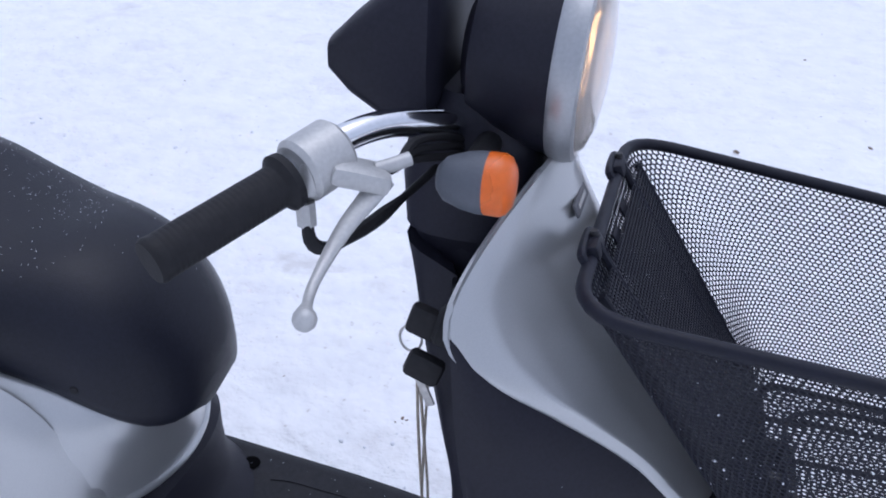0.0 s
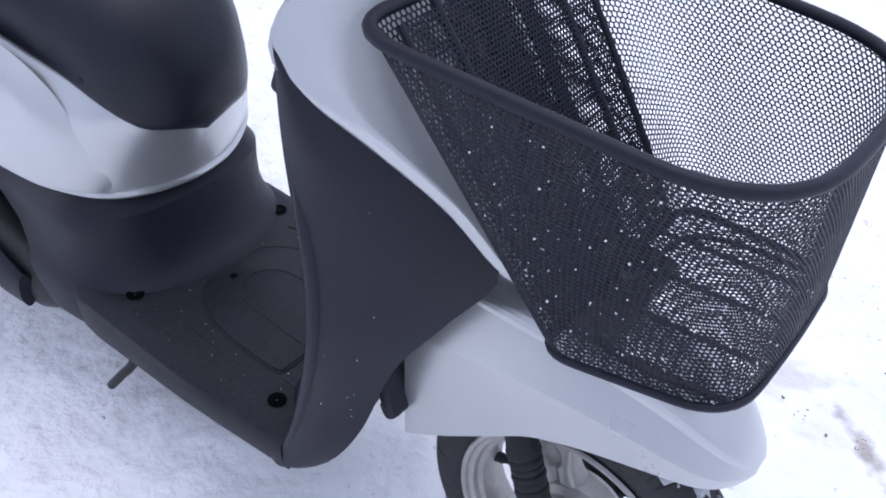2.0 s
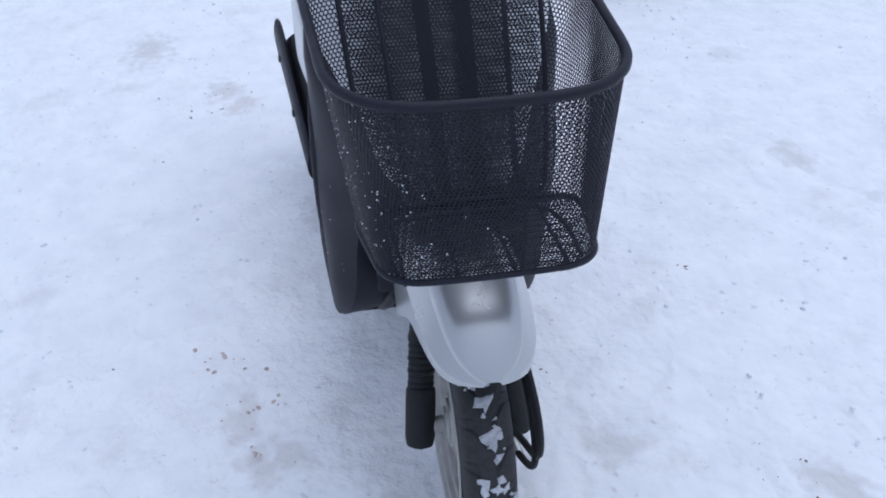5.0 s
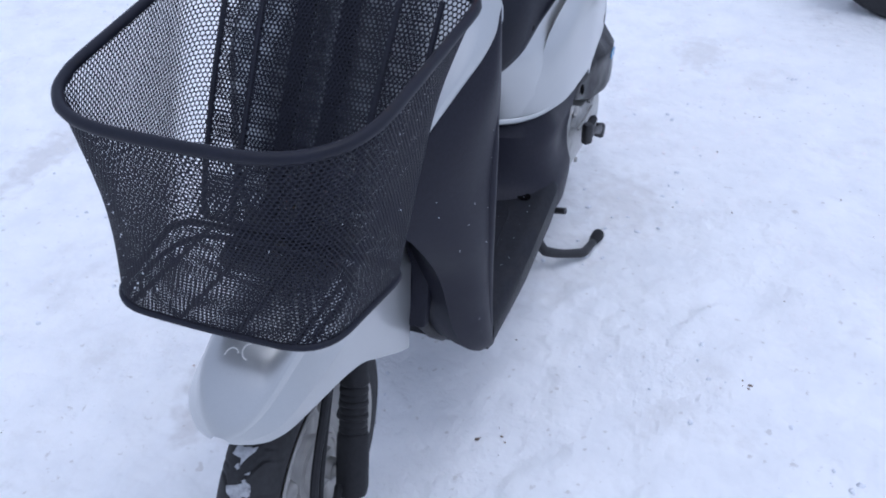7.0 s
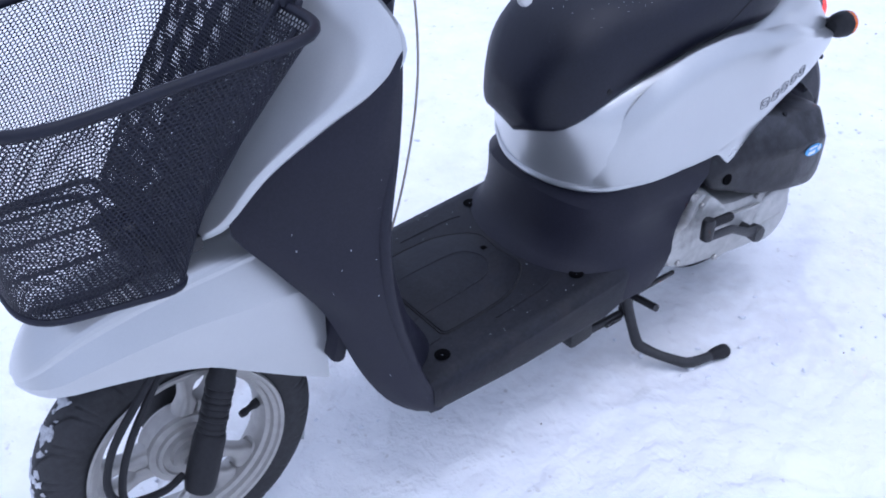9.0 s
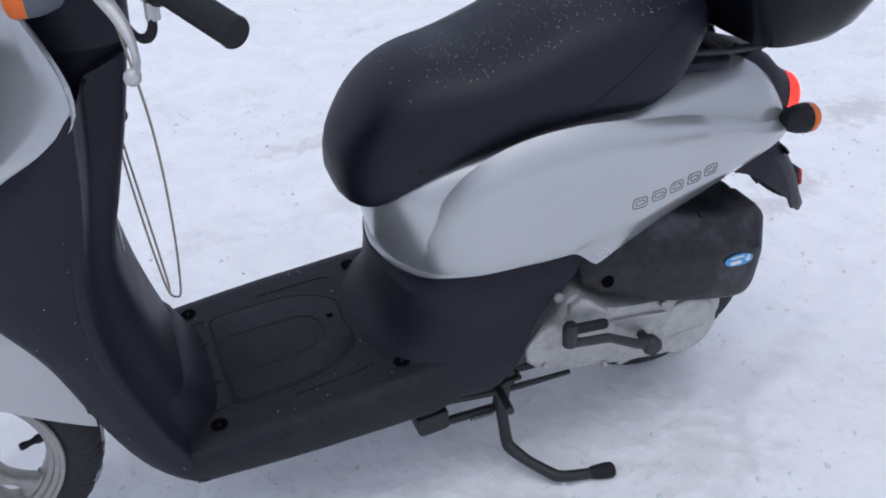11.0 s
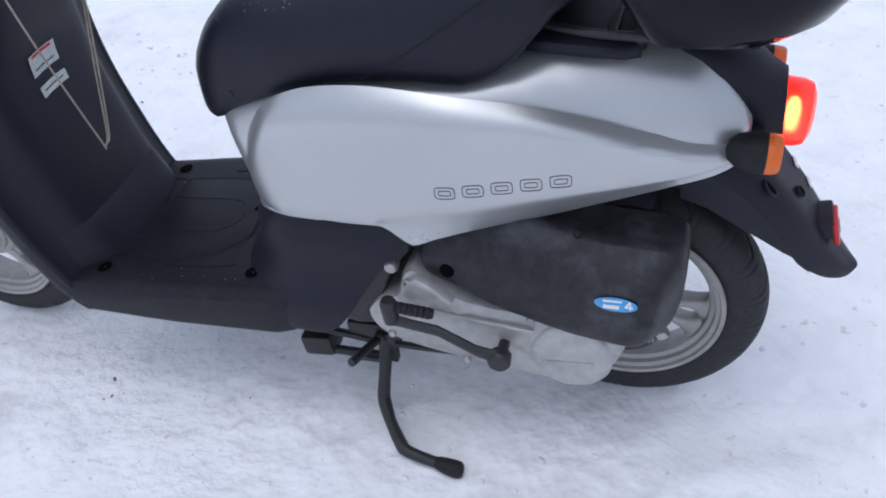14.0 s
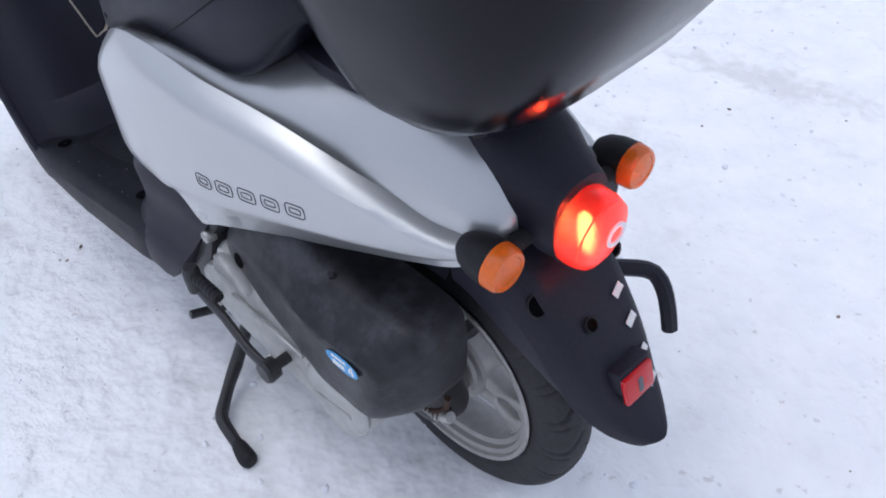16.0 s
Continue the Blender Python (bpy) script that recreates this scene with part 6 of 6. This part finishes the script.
def hex_sheet(place, nu, nv, wrap, keep=None, open_share=0.75, thick=0.0005):
    """Perforated sheet: a hexagon frame round every hole. place(u, v) gives point and normal for arrays in cell units."""
    verts, faces = [], []
    ang = np.radians(60 * np.arange(6) + 30)
    base = 0
    for j in range(nv):
        for i in range(nu):
            cu, cv = i + 0.5 * (j % 2), (j + 0.5)
            if keep and not keep(cu, cv):
                continue
            ou, ov = cu + 0.577 * np.cos(ang), cv + 0.667 * np.sin(ang)
            iu, iv = cu + 0.577 * open_share * np.cos(ang), cv + 0.667 * open_share * np.sin(ang)
            po, no = place(ou, ov)
            pi, ni = place(iu, iv)
            verts += [po + no * thick, pi + ni * thick, pi - ni * thick, po - no * thick]
            for k in range(6):
                q = (k + 1) % 6
                o, a, b, c = base + k, base + 6 + k, base + 12 + k, base + 18 + k
                o2, a2, b2, c2 = base + q, base + 6 + q, base + 12 + q, base + 18 + q
                faces += [(o, o2, a2, a), (a, a2, b2, b), (b, b2, c2, c)]
            base += 24
    return np.concatenate(verts), faces


def basket():
    ob = tagged(new("front_basket"), "black perforated steel basket mounted on the front of a scooter", "basket")
    ob.matrix_basis = LEANED
    N = 400
    top_loop = rounded_loop(0.991, 1.342, 0.182, 0.162, 0.828, 0.794, 0.052, 0.098, 0.012)
    low_loop = rounded_loop(1.171, 1.340, 0.149, 0.124, 0.571, 0.5775, 0.037, 0.047, 0.005, 0.005)
    top, lt = even(top_loop, N)
    low, ll = even(low_loop, N)
    pitch = 0.0054
    nu = int((lt + ll) / 2 / pitch)
    height = 0.262
    nv = int(height / (pitch * 0.866))
    top3, low3 = np.concatenate([top, top[:1]]), np.concatenate([low, low[:1]])
    grid_u = np.arange(N + 1) / N

    def wall(u, v):
        s, t = (u / nu) % 1.0, np.clip(v / nv, 0, 1)[:, None]
        a = np.stack([np.interp(s, grid_u, low3[:, k]) for k in range(3)], 1)
        b = np.stack([np.interp(s, grid_u, top3[:, k]) for k in range(3)], 1)
        p = a + (b - a) * t
        s2 = (s + 0.004) % 1.0
        a2 = np.stack([np.interp(s2, grid_u, low3[:, k]) for k in range(3)], 1)
        b2 = np.stack([np.interp(s2, grid_u, top3[:, k]) for k in range(3)], 1)
        nrm = np.cross(a2 + (b2 - a2) * t - p, b - a)
        return p, nrm / np.linalg.norm(nrm, axis=1, keepdims=True)

    v, f = hex_sheet(wall, nu, nv, True)
    tagged(from_arrays("mesh_wall", v, f, basket_steel, ob), "black perforated steel wall")

    def inside(x, y):
        w = 0.149 + (0.124 - 0.149) * (x - 1.171) / 0.169
        edge_x, edge_y = max(0.0, abs(x - 1.256) - 0.045), max(0.0, abs(y - 0.005) - (w - 0.042))
        return math.hypot(edge_x, edge_y) < 0.038

    def floor_place(u, v):
        x, y = 1.172 + v * pitch * 0.866, -0.16 + u * pitch
        z = 0.571 + 0.0065 * (x - 1.172) / 0.168 + 0.001
        nrm = np.zeros((len(x), 3))
        nrm[:, 2] = 1
        return np.stack([x, y, z], 1), nrm

    v, f = hex_sheet(floor_place, int(0.32 / pitch), int(0.174 / pitch / 0.866), False, lambda u, v: inside(1.172 + v * pitch * 0.866, -0.16 + u * pitch))
    tagged(from_arrays("mesh_floor", v, f, basket_steel, ob), "black perforated steel floor")
    part("rim", tube([Vector(p) for p in top[::4]], 0.0062, 10, closed=True), basket_steel, ob, "black coated rim bar", 60)
    part("bottom_rim", tube([Vector(p) for p in low[::4]], 0.0042, 8, closed=True), basket_steel, ob, sharp=60)
    for y in (-0.098, -0.036, 0.030, 0.094):
        part("floor_rib", tube([(1.174, y, 0.568), (1.26, y, 0.571), (1.338, y, 0.5745)], 0.0028, 8), basket_steel, ob)
    part("floor_frame", tube([(1.325, -0.105, 0.581), (1.25, -0.112, 0.578), (1.205, -0.095, 0.576), (1.195, -0.05, 0.576), (1.195, 0.05, 0.576), (1.205, 0.095, 0.576), (1.25, 0.112, 0.578), (1.325, 0.11, 0.581)], 0.0032, 8, n=50), basket_steel, ob)

    # stays and backing frame against the rear wall
    def rear(y, v, off=0.006):
        return V(0.991 + (1.171 - 0.991) * (1 - v) + off, y * (0.149 + 0.033 * v) / 0.182, 0.571 + (0.828 - 0.571) * v + off * 0.6)

    frame_line = [rear(-0.135, 0.95), rear(-0.138, 0.5), rear(-0.13, 0.08), rear(-0.10, 0.03), rear(0.10, 0.03), rear(0.13, 0.08), rear(0.138, 0.5), rear(0.135, 0.95)]
    part("backing_frame", tube(frame_line, 0.0038, 8, n=60), basket_steel, ob)
    def back_place(u, v):
        y, h = -0.134 + u * pitch, 0.03 + v * pitch * 0.866 / 0.325
        x = 0.991 + 0.180 * (1 - h) + 0.008
        z = 0.571 + 0.257 * h + 0.005
        return np.stack([x, y * (0.149 + 0.033 * h) / 0.182, z], 1), np.tile(np.array([0.85, 0, 0.53]), (len(u), 1))

    v, f = hex_sheet(back_place, int(0.268 / pitch), int(0.30 / pitch / 0.866), False, None, 0.70)
    tagged(from_arrays("backing_mesh", v, f, basket_steel, ob), "second layer of black mesh inside the rear wall")
    for y in (-0.085, 0.085):
        part("stay", tube([rear(y, 1.02), rear(y, 0.5), rear(y, 0.02)], 0.0042, 8, n=12), basket_steel, ob)
    for y in (-0.028, 0.028):
        grid = [[rear(y + d, v, 0.004) for d in (-0.011, 0, 0.011)] for v in (0.06, 0.4, 0.7, 0.97)]
        part("stay_plate", sheet(grid, 0.002), basket_steel, ob)
    for y in (-0.085, 0.085):
        clip = new("clip")
        clip.parent = ob
        part("hook", tube([(0.989, y - 0.024, 0.830), (0.984, y - 0.020, 0.837), (0.984, y + 0.020, 0.837), (0.989, y + 0.024, 0.830)], 0.004, 8, n=18), basket_steel, clip)
        part("clamp_block", block((0.016, 0.030, 0.015), Matrix.Translation((0.990, y, 0.833)) @ Matrix.Rotation(radians(-20), 4, "Y"), 0.004), basket_steel, clip)
        part("clamp_bolt", bolt(0.004, 0.005, (0.990, y + 0.008, 0.840), (-0.2, 0, 1)), black_steel, clip)
    part("mounting_bracket", block((0.09, 0.14, 0.02), Matrix.Translation((1.165, 0, 0.556)) @ Matrix.Rotation(radians(8), 4, "Y"), 0.004), black_steel, ob, "black mounting bracket under the basket")
    part("mounting_arm", tube([(1.09, 0, 0.60), (1.13, 0, 0.565), (1.20, 0, 0.563)], 0.012, 10, n=10), black_steel, ob)
    # snow grains caught in the holes
    grains = bmesh.new()
    rnd = random.Random(11)
    for _ in range(240):
        u, t = rnd.random(), rnd.betavariate(1.5, 1.7)
        if rnd.random() < 0.7:
            u = 0.60 + 0.26 * rnd.random()
        p = wall(np.array([u * nu]), np.array([t * nv]))[0]
        bmesh.ops.create_icosphere(grains, subdivisions=1, radius=0.0004 + 0.0010 * rnd.random() ** 2, matrix=Matrix.Translation(Vector(p[0])))
    tagged(part("caught_snow", grains, specks, ob, "snow grains caught in the mesh", 80), kind="stuff")
    return ob


basket()


# ---------------------------------------------------------------- top case and rack
def top_case():
    rack = new("luggage_rack")
    rack.parent = scooter
    for s in (1, -1):
        part("rack_rail", tube([(0.085, s * 0.07, 0.672), (0.03, s * 0.085, 0.668), (-0.06, s * 0.088, 0.665), (-0.12, s * 0.085, 0.668), (-0.15, s * 0.07, 0.672)], 0.006, 10, n=26), black_steel, rack, "black rack rail")
        part("rack_post", tube([(-0.03, s * 0.06, 0.640), (-0.028, s * 0.075, 0.66), (-0.03, s * 0.085, 0.668)], 0.007, 8), black_steel, rack)
        part("rack_post", tube([(-0.085, s * 0.045, 0.635), (-0.088, s * 0.07, 0.655), (-0.09, s * 0.085, 0.668)], 0.007, 8), black_steel, rack)
    part("rack_cross", bar((0.0, -0.09, 0.668), (0.0, 0.09, 0.668), 0.006, 8), black_steel, rack)
    part("rack_cross", bar((-0.12, -0.085, 0.668), (-0.12, 0.085, 0.668), 0.006, 8), black_steel, rack)
    ob = tagged(new("top_case"), "large black plastic top case on the rear rack", "top case")
    ob.matrix_basis = LEANED

    def loop(z, x0, x1, w, p=0.5):
        cx, a = (x0 + x1) / 2, (x1 - x0) / 2
        out = []
        for j in range(48):
            q = 2 * math.pi * (j + 0.5) / 48
            c, s = math.cos(q), math.sin(q)
            pw = 0.35 if c > 0 else 0.75
            out.append(V(cx + a * math.copysign(abs(c) ** pw, c), w * math.copysign(abs(s) ** 0.5, s), z + 0.10 * max(0, -(cx + a * c) - 0.12) * (0.95 - z) / 0.27))
        return out

    rings = [loop(0.676, -0.185, -0.045, 0.125), loop(0.680, -0.208, -0.032, 0.140), loop(0.695, -0.236, -0.024, 0.150), loop(0.74, -0.272, 0.000, 0.165), loop(0.80, -0.305, 0.022, 0.180), loop(0.842, -0.322, 0.034, 0.188)]
    part("case_body", skin(rings), case_plastic, ob, "black moulded case body", 40)
    rings = [loop(0.846, -0.327, 0.037, 0.191), loop(0.858, -0.329, 0.038, 0.192), loop(0.93, -0.315, 0.028, 0.184), loop(0.985, -0.275, -0.002, 0.160), loop(1.005, -0.25, -0.05, 0.12)]
    part("lid", skin(rings), case_plastic, ob, "black domed lid", 40)
    part("latch", block((0.02, 0.07, 0.05), Matrix.Translation((-0.327, 0, 0.86)), 0.006), case_plastic, ob)
    part("base_stud", bolt(0.008, 0.02, (-0.154, 0.091, 0.678), (0, 0, -1)), boot_rubber, ob)
    return ob


top_case()


# ---------------------------------------------------------------- keys and cord
def keys():
    ob = tagged(new("key_ring"), "black ignition keys on a thin looped cord hanging from the switch", "keys")
    ob.matrix_basis = LEANED
    part("key_bow", block((0.030, 0.012, 0.030), Matrix.Translation((0.862, -0.121, 0.756)) @ Matrix.Rotation(0.3, 4, "Y"), 0.0045), boot_rubber, ob, "black plastic key head in the switch")
    part("split_ring", tube([(0.850 + 0.010 * math.cos(q), -0.123, 0.738 + 0.013 * math.sin(q)) for q in [2 * math.pi * j / 20 for j in range(20)]], 0.0012, 6, closed=True), steel, ob)
    part("spare_key", block((0.034, 0.013, 0.028), Matrix.Translation((0.864, -0.128, 0.714)) @ Matrix.Rotation(0.35, 4, "Y"), 0.0055), boot_rubber, ob, "spare key with a black plastic head")
    part("key_blade", block((0.008, 0.003, 0.030), Matrix.Translation((0.866, -0.130, 0.690)) @ Matrix.Rotation(-0.4, 4, "Y"), 0.0008), steel, ob)
    low = V(0.836, 0.004, 0.408)
    part("cord", tube([(0.858, -0.128, 0.702), (0.852, -0.10, 0.62), (0.842, -0.05, 0.50), (0.836, -0.016, 0.424), (0.836, -0.008, 0.410), low, (0.828, 0.014, 0.409), (0.822, 0.022, 0.424), (0.816, 0.050, 0.52), (0.814, 0.078, 0.64), (0.818, 0.092, 0.74), (0.833, 0.098, 0.86), (0.848, 0.094, 0.932)], 0.0016, 6, n=90), cord_fibre, ob, "thin twisted grey-brown cord")
    part("cord", tube([(0.860, -0.127, 0.702), (0.858, -0.105, 0.63), (0.850, -0.055, 0.51), (0.842, -0.02, 0.43), (0.838, -0.006, 0.410), low], 0.0016, 6, n=40), cord_fibre, ob)
    return ob


keys()
